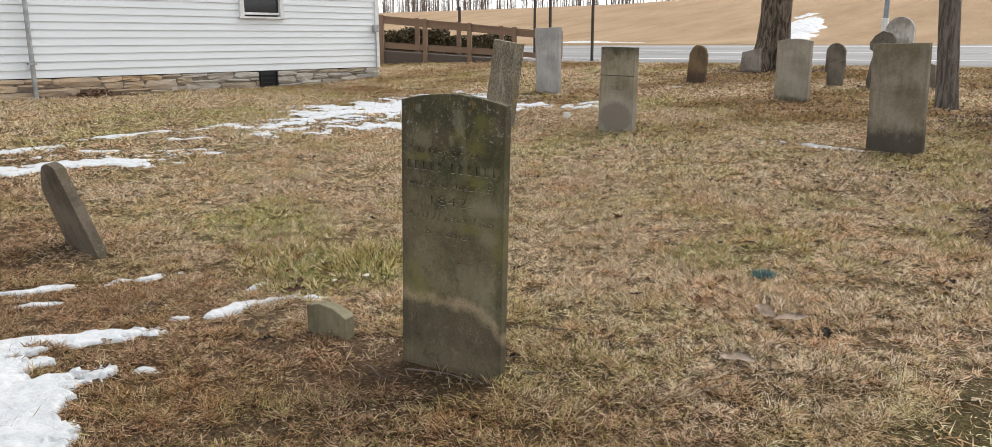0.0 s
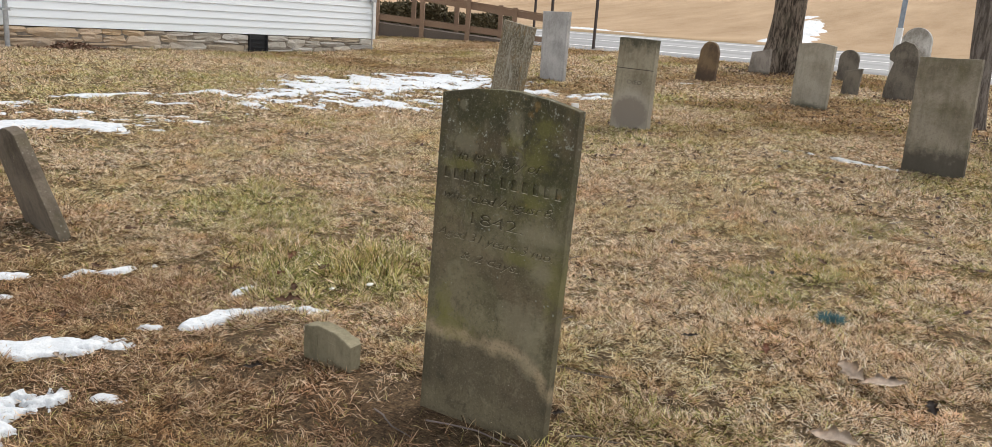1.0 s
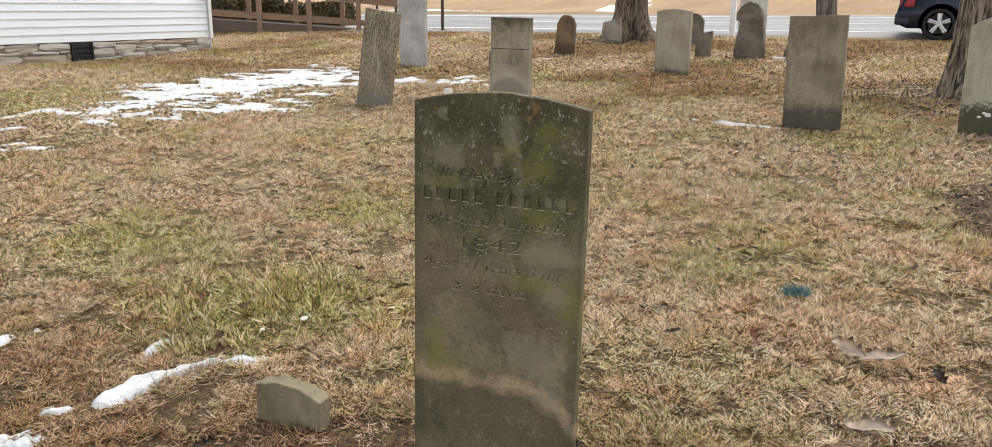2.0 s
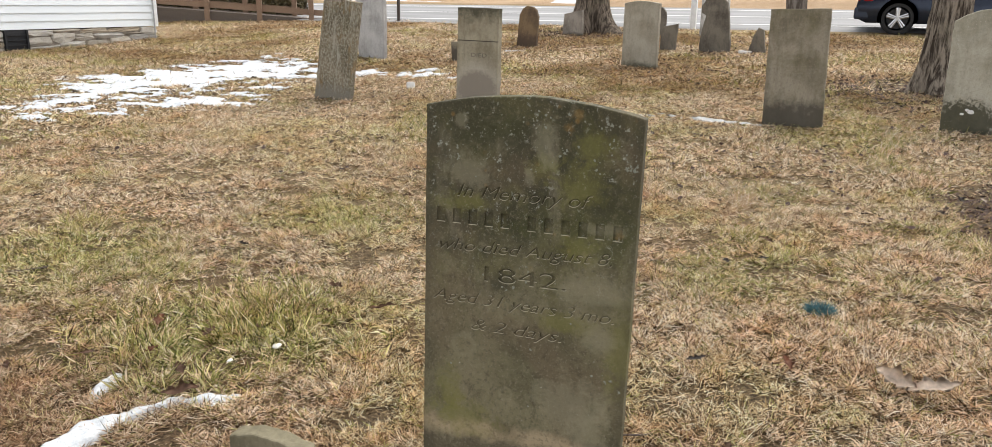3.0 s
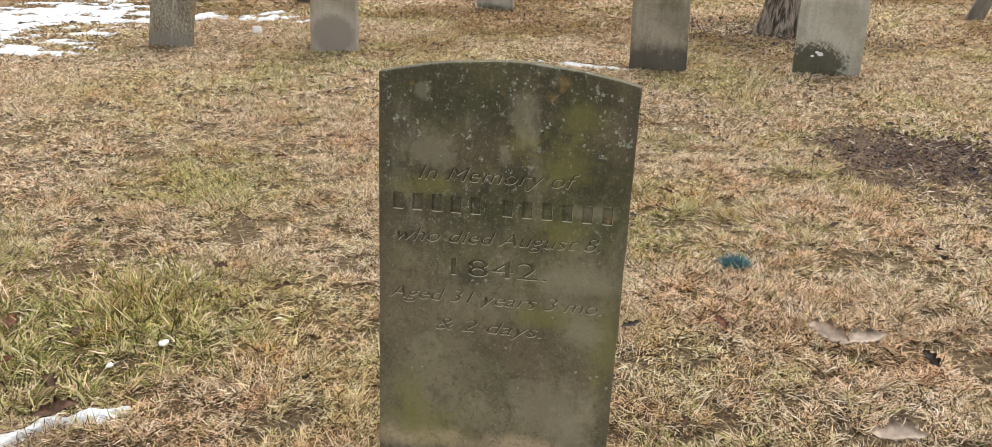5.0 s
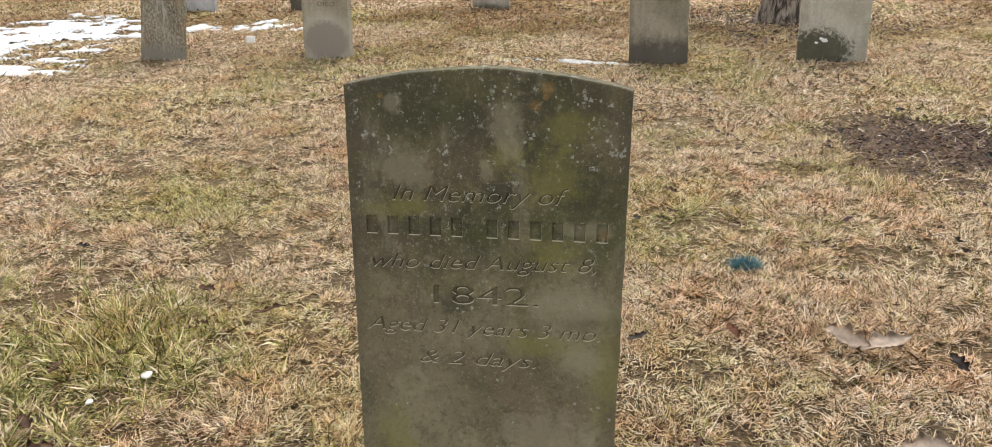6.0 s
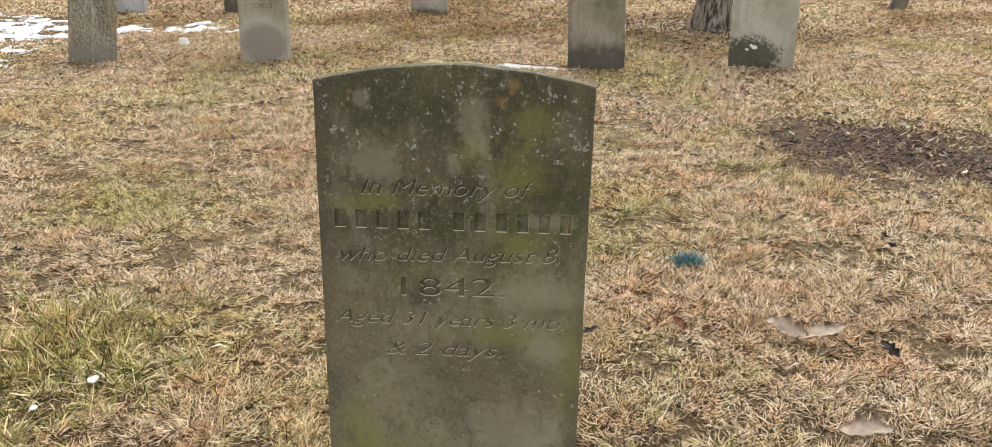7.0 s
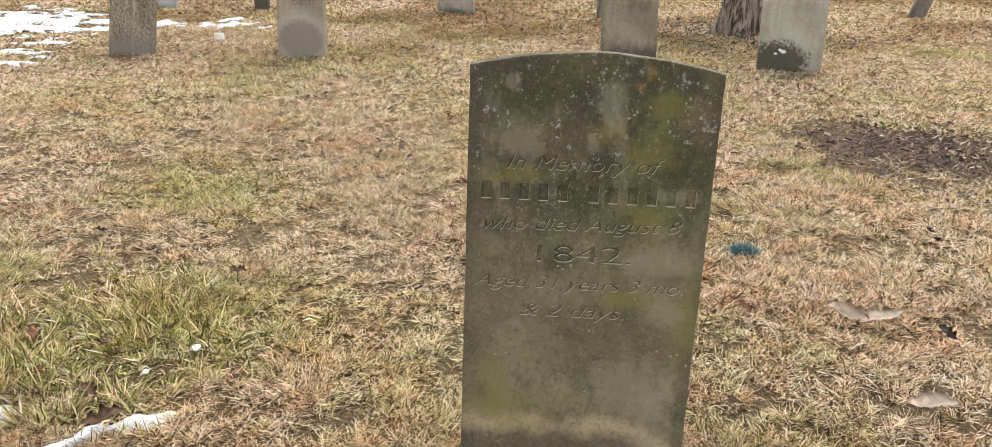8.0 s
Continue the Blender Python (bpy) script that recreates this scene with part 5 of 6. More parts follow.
def car_at(x, y, z):
    """A saloon, its tail at y and its flank at x, nose towards -y."""
    car = tagged(new("car"), "dark blue saloon car parked on the near verge", "car")
    car.location = (x, y, z)
    W = 1.75
    side = [(0.02, 0.30), (0.0, 0.55), (0.05, 0.74), (0.14, 0.91), (0.60, 0.98), (1.25, 1.40), (1.9, 1.47), (2.6, 1.40), (3.25, 1.03), (4.1, 0.86), (4.35, 0.68), (4.40, 0.42), (4.3, 0.22), (0.2, 0.22)]
    bm = bmesh.new()
    rows = []
    for u in (0, 0.08, 0.5, 0.92, 1):
        row = []
        for s, h in side:
            inset = 0.24 * max(0, (h - 0.9) / 0.55) if u in (0, 1) else (0.12 * max(0, (h - 0.9) / 0.55) if u != 0.5 else 0)
            bulge = 0.05 if u in (0, 1) and (h < 0.35 or h > 0.95) else 0
            crown = 0.03 if u == 0.5 and h > 0.7 else 0
            xx = W * u + (inset + bulge) * (1 if u < 0.5 else -1 if u > 0.5 else 0)
            row.append(bm.verts.new((xx, -s, h + crown)))
        rows.append(row)
    n = len(side)
    for r, q in zip(rows, rows[1:]):
        for i in range(n):
            bm.faces.new((r[i], r[(i + 1) % n], q[(i + 1) % n], q[i]))
    bm.faces.new(rows[0])
    bm.faces.new(rows[-1][::-1])
    bmesh.ops.recalc_face_normals(bm, faces=bm.faces)
    bmesh.ops.bevel(bm, geom=[e for e in bm.edges if e.calc_face_angle(0) > 0.5], offset=0.03, segments=2, affect="EDGES")
    part("body", bm, M_CARPAINT, car, smooth=True)
    for s0, s1, t0, t1 in ((0.85, 1.75, 1.25, 1.74), (1.85, 2.95, 1.84, 2.45)):
        bm = bmesh.new()
        pts = [(s0, 1.03), (s1, 1.03), (t1, 1.36), (t0, 1.34)]
        bm.faces.new([bm.verts.new((0.04 + 0.24 * (h - 0.9) / 0.55, -s, h)) for s, h in pts])
        bmesh.ops.solidify(bm, geom=bm.faces[:], thickness=0.012)
        part("side_window", bm, glass, car, "dark tinted side window")
    bm = bmesh.new()
    bm.faces.new([bm.verts.new(p) for p in ((0.25, -0.64, 1.03), (W - 0.25, -0.64, 1.03), (W - 0.36, -1.18, 1.395), (0.36, -1.18, 1.395))])
    bmesh.ops.solidify(bm, geom=bm.faces[:], thickness=0.012)
    part("rear_window", bm, glass, car, "dark rear window")
    for u in (0.0, W - 0.3):
        part("tail_light", boxed((u + 0.02, -0.30 if u == 0 else -0.14, 0.62), (u + 0.26, -0.02, 0.80), 0.04), M_TAIL, car, "red tail light")
    part("bumper", boxed((0.03, -0.25, 0.28), (W - 0.03, 0.035, 0.52), 0.05), M_CARPAINT, car)
    part("number_plate", boxed((0.62, -0.02, 0.68), (1.13, 0.03, 0.80), 0.004), M_WHITE, car, "blank white plate")
    for s in (0.76, 3.4):
        for u, face in ((0.0, -1), (W, 1)):
            bm = rod(bmesh.new(), (u - face * 0.20, -s, 0.315), (u + face * 0.012, -s, 0.315), 0.315, n=32)
            bmesh.ops.bevel(bm, geom=[e for e in bm.edges if abs(e.verts[0].co.x - e.verts[1].co.x) < 1e-4], offset=0.03, segments=2, affect="EDGES")
            wheel = part("wheel", bm, M_RUBBER, car, "black tyre on an alloy rim")
            rim = bmesh.new()
            bmesh.ops.create_circle(rim, cap_ends=False, segments=28, radius=0.225)
            ring = bmesh.ops.extrude_edge_only(rim, edges=rim.edges[:])["geom"]
            for v in [v for v in ring if isinstance(v, bmesh.types.BMVert)]:
                v.co *= 0.86
            bmesh.ops.solidify(rim, geom=rim.faces[:], thickness=0.03)
            for i in range(5):
                a = i * 2 * math.pi / 5 + 0.3
                d = Vector((math.cos(a), math.sin(a), 0))
                e = Vector((-d.y, d.x, 0))
                for k in (-1, 1):
                    rod(rim, d * 0.03 + e * 0.010 * k, d * 0.20 + e * 0.022 * k, 0.026, 0.026, 6)
            rod(rim, (0, 0, -0.01), (0, 0, 0.02), 0.05, n=12)
            for v in rim.verts:
                v.co = Vector((u + face * (0.018 + v.co.z), -s + v.co.x, 0.315 + v.co.y))
            part("rim", rim, M_ALLOY, wheel, "five-spoke alloy rim")
            # no hollow here: a flat black disc stands in for the wheel well's shade
            arch = bmesh.new()
            bmesh.ops.create_circle(arch, cap_ends=True, segments=28, radius=0.36)
            for v in arch.verts:
                v.co = Vector((u + face * 0.004, -s + v.co.x, max(0.225, 0.33 + v.co.y)))
            bmesh.ops.solidify(arch, geom=arch.faces[:], thickness=0.006)
            part("wheel_well_shade", arch, M_DARK, car, "flat black disc in place of the shaded wheel well")
    for u, f in ((-0.0, -1), (W, 1)):
        part("door_handle", boxed((u - 0.02 if f < 0 else u - 0.01, -1.65, 0.86), (u + 0.01 if f < 0 else u + 0.02, -1.45, 0.89), 0.006), M_CARPAINT, car)
    return car


car_at(18.65, 2.58, float(lie(18.75, 2.0)) - 0.01)


# ---- far woods on the skyline ----
def far_woods():
    rs = np.random.RandomState(7)
    vs, fs = [], []
    def stick(a, b, r0, r1):
        k = len(vs)
        for p, r in ((a, r0), (b, r1)):
            for j in range(3):
                t = j * 2.094
                vs.append((p[0] + r * math.cos(t), p[1] + r * math.sin(t), p[2]))
        for j in range(3):
            fs.append((k + j, k + (j + 1) % 3, k + 3 + (j + 1) % 3, k + 3 + j))
    for i in range(800):
        x, y = rs.uniform(78, 125), rs.uniform(-90, 170)
        z = float(lie(x, y)) - 0.3
        h = rs.uniform(5, 10)
        stick((x, y, z), (x + rs.normal() * .3, y + rs.normal() * .3, z + h), rs.uniform(.07, .17), .02)
        for _ in range(9):
            zz = z + h * rs.uniform(0.2, 0.85)
            a, l = rs.uniform(0, 6.28), h * rs.uniform(.12, .3)
            tip = (x + math.cos(a) * l, y + math.sin(a) * l, zz + l * rs.uniform(.5, 1.2))
            stick((x, y, zz), tip, .04, .012)
    ob = raw_mesh("far_woods", np.array(vs), np.array(fs), M_TWIG)
    return tagged(ob, "bare grey winter trees along the skyline", "trees", kind="stuff")


far_woods()


# ---- small things in the grass ----
def oak_leaf(x, y, size, turn, mat, seed, label, curl=0.5, tilt=0):
    rng = random.Random(seed)
    bm = bmesh.new()
    n = 12
    spine = []
    for i in range(n + 1):
        t = i / n
        half = 0.30 * math.sin(math.pi * min(1, t * 1.02)) ** 0.7 * (0.68 + 0.32 * math.cos(t * 6.28 * 3.5)) + 0.012
        z = curl * (0.25 * (t - 0.5) ** 2 + 0.05 * math.sin(t * 9 + seed))
        side = []
        for k in (-1, 0, 1):
            side.append(bm.verts.new(((t - 0.5) * size, k * half * size * rng.uniform(0.85, 1.1), (z + (curl * 0.22 * abs(k) * half * 3 if k else 0)) * size + 0.004)))
        spine.append(side)
    for a, b in zip(spine, spine[1:]):
        for k in (0, 1):
            bm.faces.new((a[k], b[k], b[k + 1], a[k + 1]))
    bmesh.ops.solidify(bm, geom=bm.faces[:], thickness=0.0012)
    ob = part("fallen_leaf", bm, mat, smooth=True)
    lift = 0.042 + 0.012 * float(tuftiness(np.float64(x), np.float64(y)))
    ob.matrix_basis = pose(x, y, float(turf(x, y)) + lift, 0, -tilt, 0) @ pose(0, 0, 0, rng.uniform(-12, 12), rng.uniform(-10, 10), turn)
    return tagged(ob, label, "leaf", "fallen leaves")


oak_leaf(3.44, 1.435, 0.15, 60, M_LEAFPALE, 1, "bleached curled oak leaf on the grass", 0.9, 32)
oak_leaf(3.44, 1.325, 0.17, 110, M_LEAFPALE, 2, "bleached flat oak leaf on the grass", 0.5, 20)
oak_leaf(3.36, 1.134, 0.08, 30, M_LEAFDARK, 3, "small dark wet leaf", 0.8, 30)
oak_leaf(2.90, 1.308, 0.15, 100, M_LEAFPALE, 4, "pale lobed oak leaf", 0.7, 25)
oak_leaf(3.40, 3.45, 0.13, 120, M_LEAF, 5, "curled brown oak leaf")
oak_leaf(4.477, 2.195, 0.08, 20, M_LEAFDARK, 6, "small dark wet leaf")
oak_leaf(2.46, 3.66, 0.13, -30, M_LEAF, 8, "rust-brown oak leaf lying on the snow streak", 0.8)
oak_leaf(4.84, 2.07, 0.09, 70, M_LEAF, 9, "curled brown oak leaf")
oak_leaf(2.88, 3.95, 0.08, 10, M_LEAF, 10, "curled brown oak leaf")
oak_leaf(1.47, 3.72, 0.075, 95, M_LEAFPALE, 11, "small pale upright leaf", 1.2)
oak_leaf(2.88, 4.23, 0.11, 40, M_LEAFRUST, 12, "reddish-brown leaf in green grass", 0.8)
oak_leaf(3.00, 3.79, 0.06, 70, M_LEAF, 13, "small brown leaf in green grass", 0.9)
oak_leaf(2.67, 4.04, 0.08, 15, M_LEAFRUST, 14, "reddish-brown leaf in green grass", 0.9)
oak_leaf(3.24, 3.63, 0.06, 100, M_LEAF, 15, "small brown leaf in green grass", 0.8)
oak_leaf(3.45, 1.779, 0.08, 25, M_LEAFRUST, 17, "small rosy-brown leaf in the straw", 0.9)
oak_leaf(3.49, 3.77, 0.09, 75, M_LEAF, 18, "curled brown oak leaf", 0.9)
oak_leaf(2.59, 3.80, 0.09, 60, M_LEAF, 16, "dull brown leaf beside the snow streak", 0.8)
for wx, wy, ws in ((2.94, 3.647, 0.025), (2.76, 3.722, 0.016)):
    bm = bmesh.new()
    bmesh.ops.create_icosphere(bm, subdivisions=2, radius=1)
    for v in bm.verts:
        v.co *= 1 + 0.4 * noise.noise(v.co * 2 + Vector((wx * 9, 0, 0)))
        v.co = Vector((v.co.x * ws, v.co.y * ws * 0.7, v.co.z * ws * 0.3))
    pebble = part("pebble", bm, M_CHIP, smooth=True)
    pebble.matrix_basis = pose(wx, wy, float(turf(wx, wy)) + 0.024, 0, 0, 30)
    tagged(pebble, "small white pebble in the green grass", "pebble", "pebbles")
rs = random.Random(77)
for i in range(46):
    lx, ly = rs.uniform(1.6, 7.5), rs.uniform(-0.4, 6.5)
    if abs(lx - 2.3) < 0.15 and abs(ly - 2.29) < 0.35:
        continue
    kind = rs.choice((M_LEAF, M_LEAF, M_LEAFDARK))
    oak_leaf(lx, ly, rs.uniform(0.05, 0.095), rs.uniform(0, 360), kind, 100 + i, "curled brown oak leaf" if kind is M_LEAF else "small dark wet leaf", rs.uniform(0.4, 1.0))
for i in range(26):
    r, a = 0.75 * math.sqrt(rs.random()), rs.uniform(0, 6.28)
    oak_leaf(6.05 + r * math.cos(a), 0.55 + r * math.sin(a), rs.uniform(0.06, 0.11), rs.uniform(0, 360), rs.choice((M_LEAF, M_LEAFDARK, M_LEAFDARK, M_LEAFPALE)), 200 + i, "oak leaf in a patch of dark leaf mould", rs.uniform(0.4, 1.0))


def teal_tuft(x, y):
    rng2 = np.random.RandomState(9)
    n = 380
    a, r = rng2.uniform(0, 6.28, n), rng2.uniform(0, 1, n) ** 0.6
    base = np.stack([x + 0.03 * r * np.cos(a), y + 0.045 * r * np.sin(a), turf(x, y) + 0.01 + 0.02 * rng2.rand(n)], 1)
    d = np.stack([np.cos(a) * r, np.sin(a) * r, 1.2 - 0.5 * r], 1) + 0.45 * rng2.normal(size=(n, 3))
    d /= np.linalg.norm(d, axis=1)[:, None]
    d[:, 2] = np.abs(d[:, 2])
    e = np.cross(d, rng2.normal(size=(n, 3)))
    e /= np.linalg.norm(e, axis=1)[:, None]
    l = rng2.uniform(0.025, 0.06, (n, 1))
    v = np.stack([base - e * 0.003, base + e * 0.003, base + d * l], 1).reshape(-1, 3)
    return tagged(raw_mesh("frayed_tuft", v, np.arange(3 * n).reshape(-1, 3), M_TEAL), "frayed teal blue plastic tuft lying in the grass", "litter")


teal_tuft(4.06, 1.727)
twigs = random.Random(5)
for (tx, ty), (ux, uy) in (((2.16, 2.42), (2.30, 1.96)), ((2.10, 2.62), (2.05, 2.38)), ((2.40, 2.00), (2.52, 1.78))):
    bm = bmesh.new()
    p = Vector((0, 0, 0))
    for k in range(1, 6):
        q = Vector(((ux - tx) * k / 5 + twigs.uniform(-.012, .012), (uy - ty) * k / 5 + twigs.uniform(-.012, .012), twigs.uniform(0, .01)))
        rod(bm, p, q, 0.0042 - k * 0.0004, 0.0038 - k * 0.0004, 6)
        p = q
    ob = part("twig", bm, M_TWIG)
    ob.location = (tx, ty, float(turf(tx, ty)) + 0.02)
    tagged(ob, "thin dry twig at the foot of a headstone", "twig", "twigs")
for i in range(14):
    tx, ty, ta = twigs.uniform(2.5, 8), twigs.uniform(0, 7), twigs.uniform(0, 3.14)
    bm = bmesh.new()
    p = Vector((0, 0, 0))
    d = Vector((math.cos(ta), math.sin(ta), 0))
    for k in range(4):
        q = p + (d + Vector((twigs.uniform(-.25, .25), twigs.uniform(-.25, .25), 0))) * 0.06
        rod(bm, p, q, 0.0035 - k * 0.0006, 0.003 - k * 0.0006, 5)
        p = q
    ob = part("twig", bm, M_TWIG)
    ob.location = (tx, ty, float(turf(tx, ty)) + 0.022)
    tagged(ob, "thin dry twig on the turf", "twig", "twigs")
snow_patch("slush", [(8.40, 3.15, 0.62, 0.09, 84), (8.33, 3.9, 0.4, 0.06, 80)], 0.008, 0.012, 41, 6.0, 0.8, 1.0, "grey strip of slush beside the brown headstone", M_ICE)


# ---- grass ----
def blades(name, x, y, length, width, mat, label, seed, upright=0.35, simple=False):
    r = np.random.RandomState(seed)
    n = len(x)
    a = 8 * fbm(x * 4, y * 4, 71) + r.normal(0, 1.9, n)
    c = tuftiness(x, y)
    l = length * (0.55 + 0.8 * c) * r.uniform(0.5, 1.5, n)
    up = np.clip(r.normal(upright - 0.12 + 0.24 * c, 0.22, n), 0.02, 0.95)
    bend = r.uniform(-0.5, 0.2, n)
    z = turf(x, y) - 0.004 + 0.012 * c
    dx, dy = np.cos(a), np.sin(a)
    side = r.uniform(-0.5, 0.5, n)
    px, py = -np.sin(a + side), np.cos(a + side)
    w = width * r.uniform(0.6, 1.4, n)
    roll = r.normal(0, 0.7, n)
    h1, h2 = np.sqrt(1 - up ** 2) * l * 0.5, np.sqrt(1 - up ** 2) * l
    z1 = z + up * l * 0.55
    z2 = np.maximum(z + 0.004, z1 + (up + bend) * l * 0.5)
    tx, ty = x + dx * h2 + px * side * l * 0.2, y + dy * h2 + py * side * l * 0.2
    v = np.empty((n, 5, 3))
    for k, (cx, cy, cz, ww) in enumerate(((x, y, z, w), (x, y, z, -w), (x + dx * h1, y + dy * h1, z1, w * 0.85), (x + dx * h1, y + dy * h1, z1, -w * 0.85), (tx, ty, z2, 0 * w))):
        v[:, k, 0], v[:, k, 1], v[:, k, 2] = cx + px * ww / 2, cy + py * ww / 2, cz + roll * ww / 2
    b = (np.arange(n) * 5)[:, None]
    f = np.concatenate([b + [0, 1, 3], b + [0, 3, 2], b + [2, 3, 4]], 1).reshape(-1, 3)
    if simple:
        v, f = v[:, [0, 1, 4]], np.arange(3 * n).reshape(-1, 3)
    return tagged(raw_mesh(name, v.reshape(-1, 3), f, mat), label, "grass", kind="stuff")


def meadow(x0, x1, y0, y1, per_m2, seed):
    """Places for blades: thinned in snow, on bare soil and under the stones; and how green each spot is."""
    r = np.random.RandomState(seed)
    n = int((x1 - x0) * (y1 - y0) * per_m2)
    x, y = r.uniform(x0, x1, n), r.uniform(y0, y1, n)
    keep = (0.65 + 0.4 * smoother(0.35, 0.55, fbm(x * 2.3, y * 2.3, 31))) * (0.3 + 0.85 * tuftiness(x, y))
    keep *= 1 - 0.97 * smoother(-0.02, 0.03, snowy(x, y))
    mould = np.sqrt(((x - 6.1) / 0.85) ** 2 + ((y - 0.45) / 0.85) ** 2) + 1.1 * (fbm(x * 2, y * 2, 8) - 0.5)
    keep *= 0.04 + 0.96 * smoother(0.8, 1.15, mould)
    keep *= np.where((x < 12.6) & (y > 14.88), 0, 1)
    keep *= np.where((np.abs(x - 2.31 + 0.133 * (y - 2.295)) < 0.03) & (np.abs(y - 2.29) < 0.26), 0, 1)
    keep *= np.clip(1 - 0.72 * np.exp(-(((x - 2.12) / 0.3) ** 2 + ((y - 2.5) / 0.6) ** 2)) - 0.9 * np.exp(-(((x - 2.2) / 0.11) ** 2 + ((y - 2.27) / 0.33) ** 4)) - 0.2 * smoother(2.6, 1.6, x), 0.05, 1)
    for sx, sy in ((8.4, 7.55), (8.5, 5.69), (8.4, 2.4), (8.7, 0.93), (11.9, 4.9)):
        keep *= 1 - 0.8 * np.exp(-(((x - sx + 0.12) / 0.26) ** 2 + ((y - sy) / 0.36) ** 2))
    m = r.rand(n) < keep
    x, y = x[m], y[m]
    green = 0.7 * np.exp(-(((x - 2.06) / 0.10) ** 2 + ((y - 2.3) / 0.3) ** 2)) * smoother(0.45, 0.6, fbm(x * 9, y * 9, 66)) + 0.3 * np.exp(-(((x - 2.38) / 0.12) ** 2 + ((y - 1.98) / 0.08) ** 2)) + 0.45 * np.exp(-(((x - 5.5) / 1.0) ** 2 + ((y - 1.7) / 0.8) ** 2)) * smoother(0.42, 0.58, fbm(x * 2.2, y * 2.2, 64)) + 0.55 * np.exp(-(((x - 3.0) / 0.45) ** 2 + ((y - 3.95) / 0.5) ** 2)) + 0.5 * smoother(0.5, 0.72, fbm(x * 0.9 + 3, y * 0.9, 61)) * (0.25 + 0.45 * smoother(1.8, 3.2, x)) + 0.06
    g = r.rand(len(x)) < green * 0.75
    return x, y, g


for x0, x1, y0, y1, per, l, w, seed in ((0.7, 3.4, 0.6, 5.2, 42000, 0.036, 0.0024, 1), (3.4, 6.2, -0.6, 5.2, 52000, 0.036, 0.0040, 2), (1.2, 6.2, 5.2, 8.0, 20000, 0.038, 0.0048, 3),
                                        (6.2, 10.5, -2.5, 8.0, 14000, 0.040, 0.0060, 4), (0.8, 10.5, 8.0, 14.9, 6000, 0.046, 0.0080, 5), (10.5, 18.3, -4.0, 19.0, 2600, 0.05, 0.011, 6),
                                        (-2.6, 0.7, -2.5, 8.0, 3000, 0.045, 0.0060, 7), (0.7, 6.2, -2.5, -0.6, 3000, 0.045, 0.0060, 8), (0.7, 3.4, -0.6, 0.6, 5000, 0.045, 0.0055, 9)):
    gx, gy, green = meadow(x0, x1, y0, y1, per, seed)
    blades("dead_grass", gx[~green], gy[~green], l, w, M_DEAD, "matted straw-coloured dead grass blades", seed, 0.3, seed > 1)
    blades("green_grass", gx[green], gy[green], l * 1.15, w * 1.05, M_GREEN, "yellow-green living grass blades in the turf", seed + 50, 0.42, seed > 1)


def tufts(n, seed):
    """The lush tussocky patch: long bent blades, green and straw mixed."""
    r = np.random.RandomState(seed)
    x, y = 2.98 + r.normal(0, 0.27, n), 3.98 + r.normal(0, 0.27, n)
    k = 130
    cx, cy = 2.98 + r.normal(0, 0.26, k), 3.98 + r.normal(0, 0.26, k)
    pick = r.randint(0, k, n)
    m = r.rand(n) < 0.6
    x[m], y[m] = (cx[pick] + r.normal(0, 0.022, n))[m], (cy[pick] + r.normal(0, 0.022, n))[m]
    ok = (snowy(x, y) < 0) & (x > 2.42) & (x < 3.75)
    x, y = x[ok], y[ok]
    g = r.rand(len(x)) < 0.62
    blades("green_grass", x[g], y[g], 0.07, 0.0042, M_GREEN, "long yellow-green grass tufts in the turf", seed, 0.5)
    blades("dead_grass", x[~g], y[~g], 0.075, 0.0042, M_DEAD, "long straw blades among the green tufts", seed + 1, 0.42)


tufts(8500, 91)


# ---- leaf litter and clods among the far stones ----
def litter(n, seed):
    r = np.random.RandomState(seed)
    x, y = 4.6 + 12.9 * r.rand(n) ** 0.8, r.uniform(-3, 11, n)
    k = n // 3
    which = r.randint(0, 3, k)
    cx, cy = np.array([10.75, 10.9, 16.8])[which], np.array([1.2, 1.35, 7.5])[which]
    rad, ang = 0.2 + 1.1 * r.rand(k) ** 0.8, r.uniform(0, 6.28, k)
    x[:k], y[:k] = cx + rad * np.cos(ang), cy + rad * np.sin(ang)
    m = ((fbm(x * 0.8, y * 0.8, 90) > 0.50) | (np.arange(n) < k)) & (snowy(x, y) < 0)
    x, y = x[m], y[m]
    n = len(x)
    z = turf(x, y) + 0.024
    a, l = r.uniform(0, 6.28, n), r.uniform(0.008, 0.030, n)
    t1, t2 = r.normal(0, 0.3, n), r.normal(0, 0.3, n)
    u = np.stack([np.cos(a), np.sin(a), t1], 1) * l[:, None]
    w = np.stack([-np.sin(a), np.cos(a), t2], 1) * l[:, None] * 0.55
    p = np.stack([x, y, z], 1)
    v = np.stack([p - u, p - w, p + u, p + w], 1).reshape(-1, 3)
    return tagged(raw_mesh("leaf_litter", v, np.arange(4 * n).reshape(-1, 4), M_LITTER), "scattered dark leaf litter in the turf", "leaf litter", kind="stuff")


litter(15000, 3)


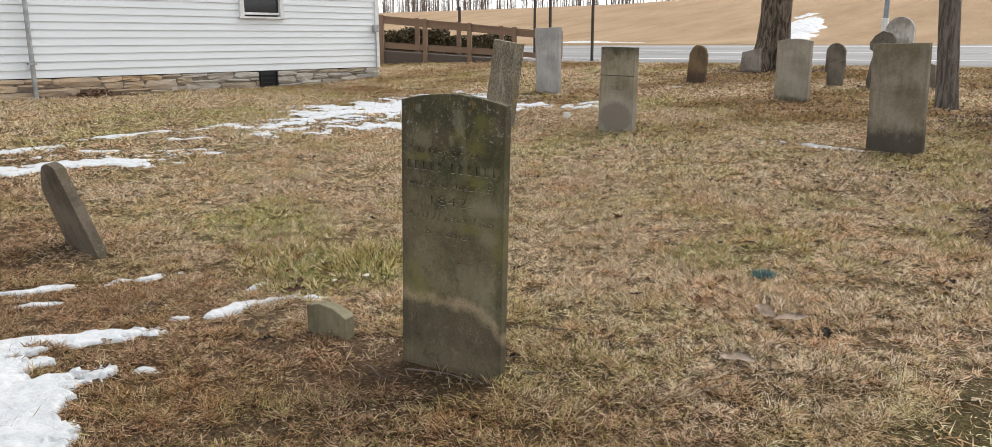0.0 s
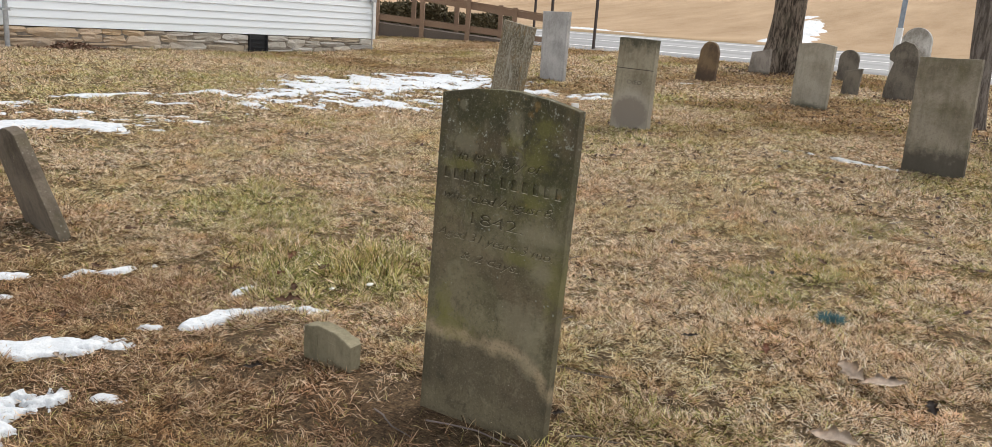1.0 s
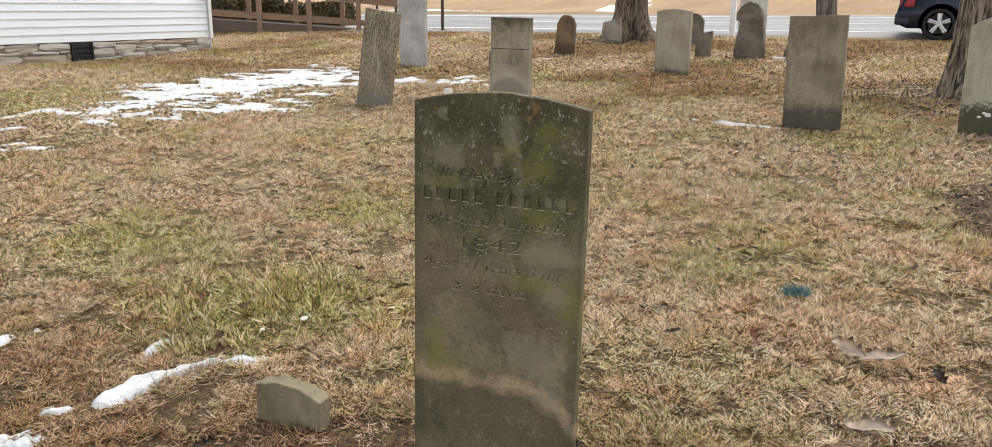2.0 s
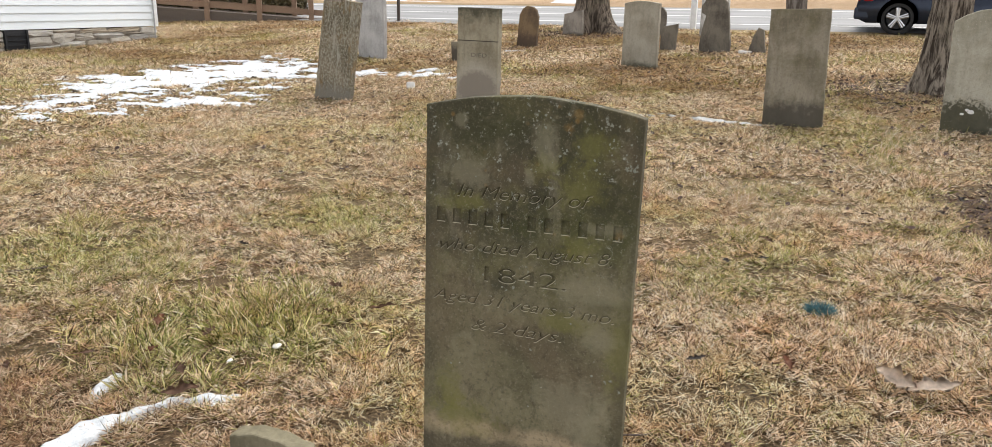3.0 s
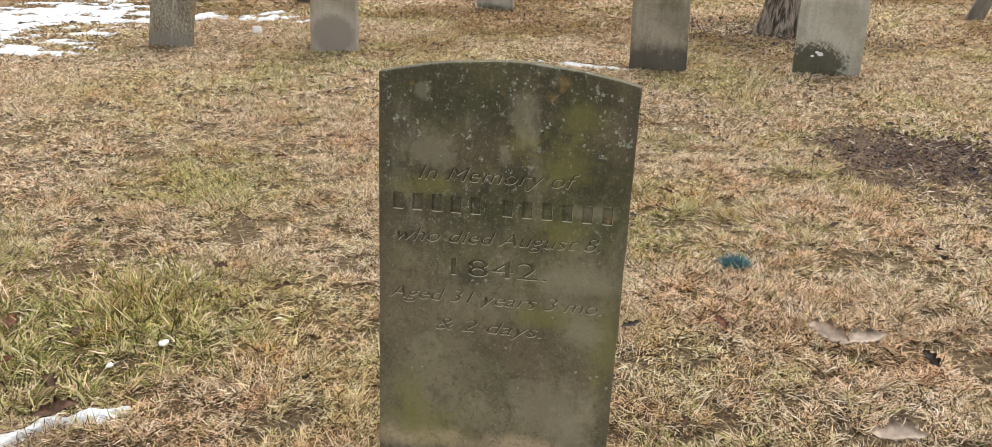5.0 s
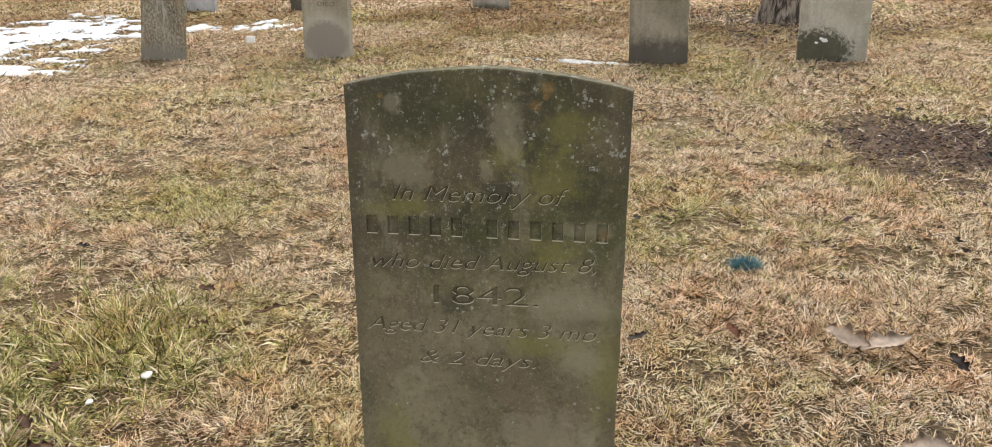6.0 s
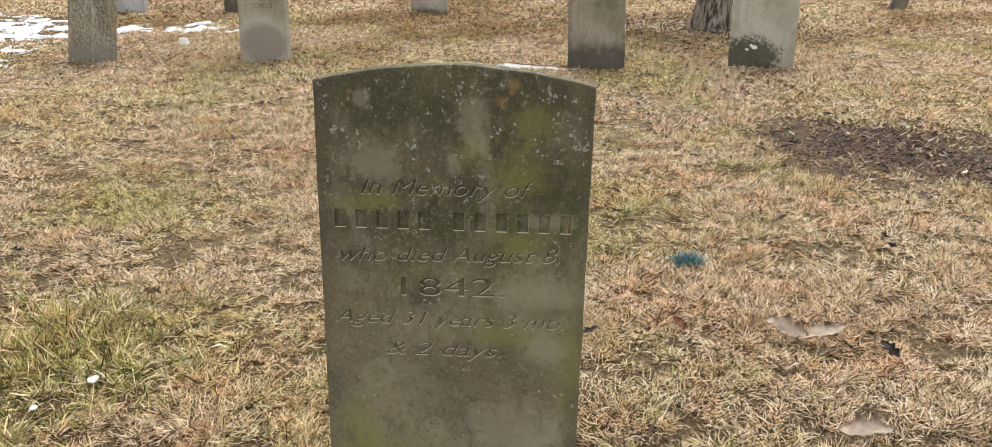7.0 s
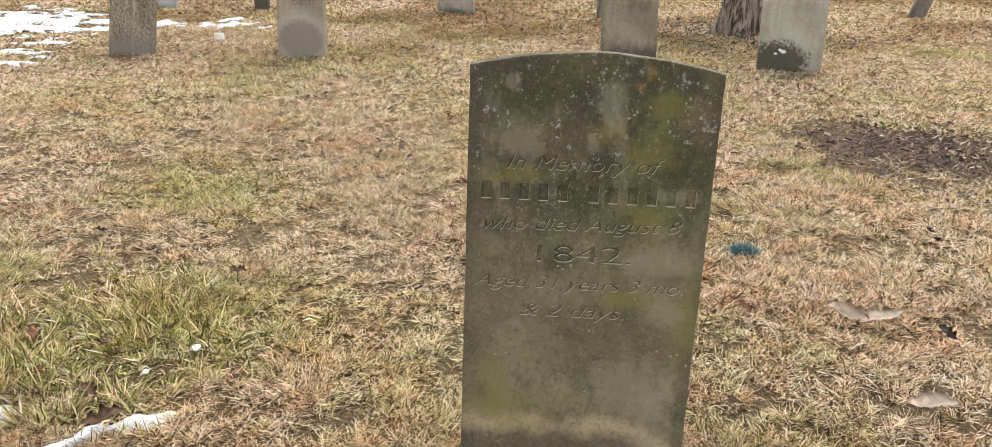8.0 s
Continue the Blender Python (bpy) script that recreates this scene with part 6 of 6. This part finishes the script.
def mould_litter(n, seed, name, size, mat, label):
    """Flat and curled scraps over the bare leaf-mould patch."""
    r = np.random.RandomState(seed)
    x, y = 6.1 + r.normal(0, 0.5, n), 0.45 + r.normal(0, 0.5, n)
    m = np.sqrt(((x - 6.1) / 0.85) ** 2 + ((y - 0.45) / 0.85) ** 2) + 0.9 * (fbm(x * 2, y * 2, 8) - 0.5) < 1.15
    x, y = x[m], y[m]
    n = len(x)
    a, l = r.uniform(0, 6.28, n), size * r.uniform(0.5, 1.5, n)
    u = np.stack([np.cos(a), np.sin(a), r.normal(0, 0.45, n)], 1) * l[:, None]
    w = np.stack([-np.sin(a), np.cos(a), r.normal(0, 0.45, n)], 1) * l[:, None] * r.uniform(0.3, 0.7, (n, 1))
    p = np.stack([x, y, turf(x, y) + 0.012], 1)
    v = np.stack([p - u, p - w, p + u * [1, 1, 0.2], p + w], 1).reshape(-1, 3)
    return tagged(raw_mesh(name, v, np.arange(4 * n).reshape(-1, 4), mat), label, "leaf litter", kind="stuff")


mould_litter(6500, 11, "leaf_litter", 0.011, M_LITTER, "dark rotted leaf scraps on the bare patch")
mould_litter(1700, 12, "leaf_litter", 0.012, M_LEAF, "brown leaf scraps on the bare patch")
mould_litter(40, 13, "leaf_litter", 0.022, M_LEAFPALE, "bleached leaf scraps on the bare patch")


def leaf_drift(n, seed):
    """Brown leaves blown against the foundation."""
    r = np.random.RandomState(seed)
    x, y = 5.95 + r.normal(0, 0.33, n), 14.62 + r.normal(0, 0.14, n)
    ok = y < 14.86
    x, y = x[ok], y[ok]
    n = len(x)
    z = turf(x, y) + 0.015 + 0.11 * np.exp(-((x - 5.95) / 0.3) ** 2 - ((y - 14.7) / 0.16) ** 2) * r.rand(n)
    a, l = r.uniform(0, 6.28, n), r.uniform(0.02, 0.05, n)
    u = np.stack([np.cos(a), np.sin(a), r.normal(0, 0.5, n)], 1) * l[:, None]
    w = np.stack([-np.sin(a), np.cos(a), r.normal(0, 0.5, n)], 1) * l[:, None] * 0.5
    p = np.stack([x, y, z], 1)
    v = np.stack([p - u, p - w, p + u, p + w], 1).reshape(-1, 3)
    return tagged(raw_mesh("leaf_drift", v, np.arange(4 * n).reshape(-1, 4), M_LEAF), "low drift of brown leaves against the stone foundation", "leaf litter", kind="stuff")


leaf_drift(900, 21)
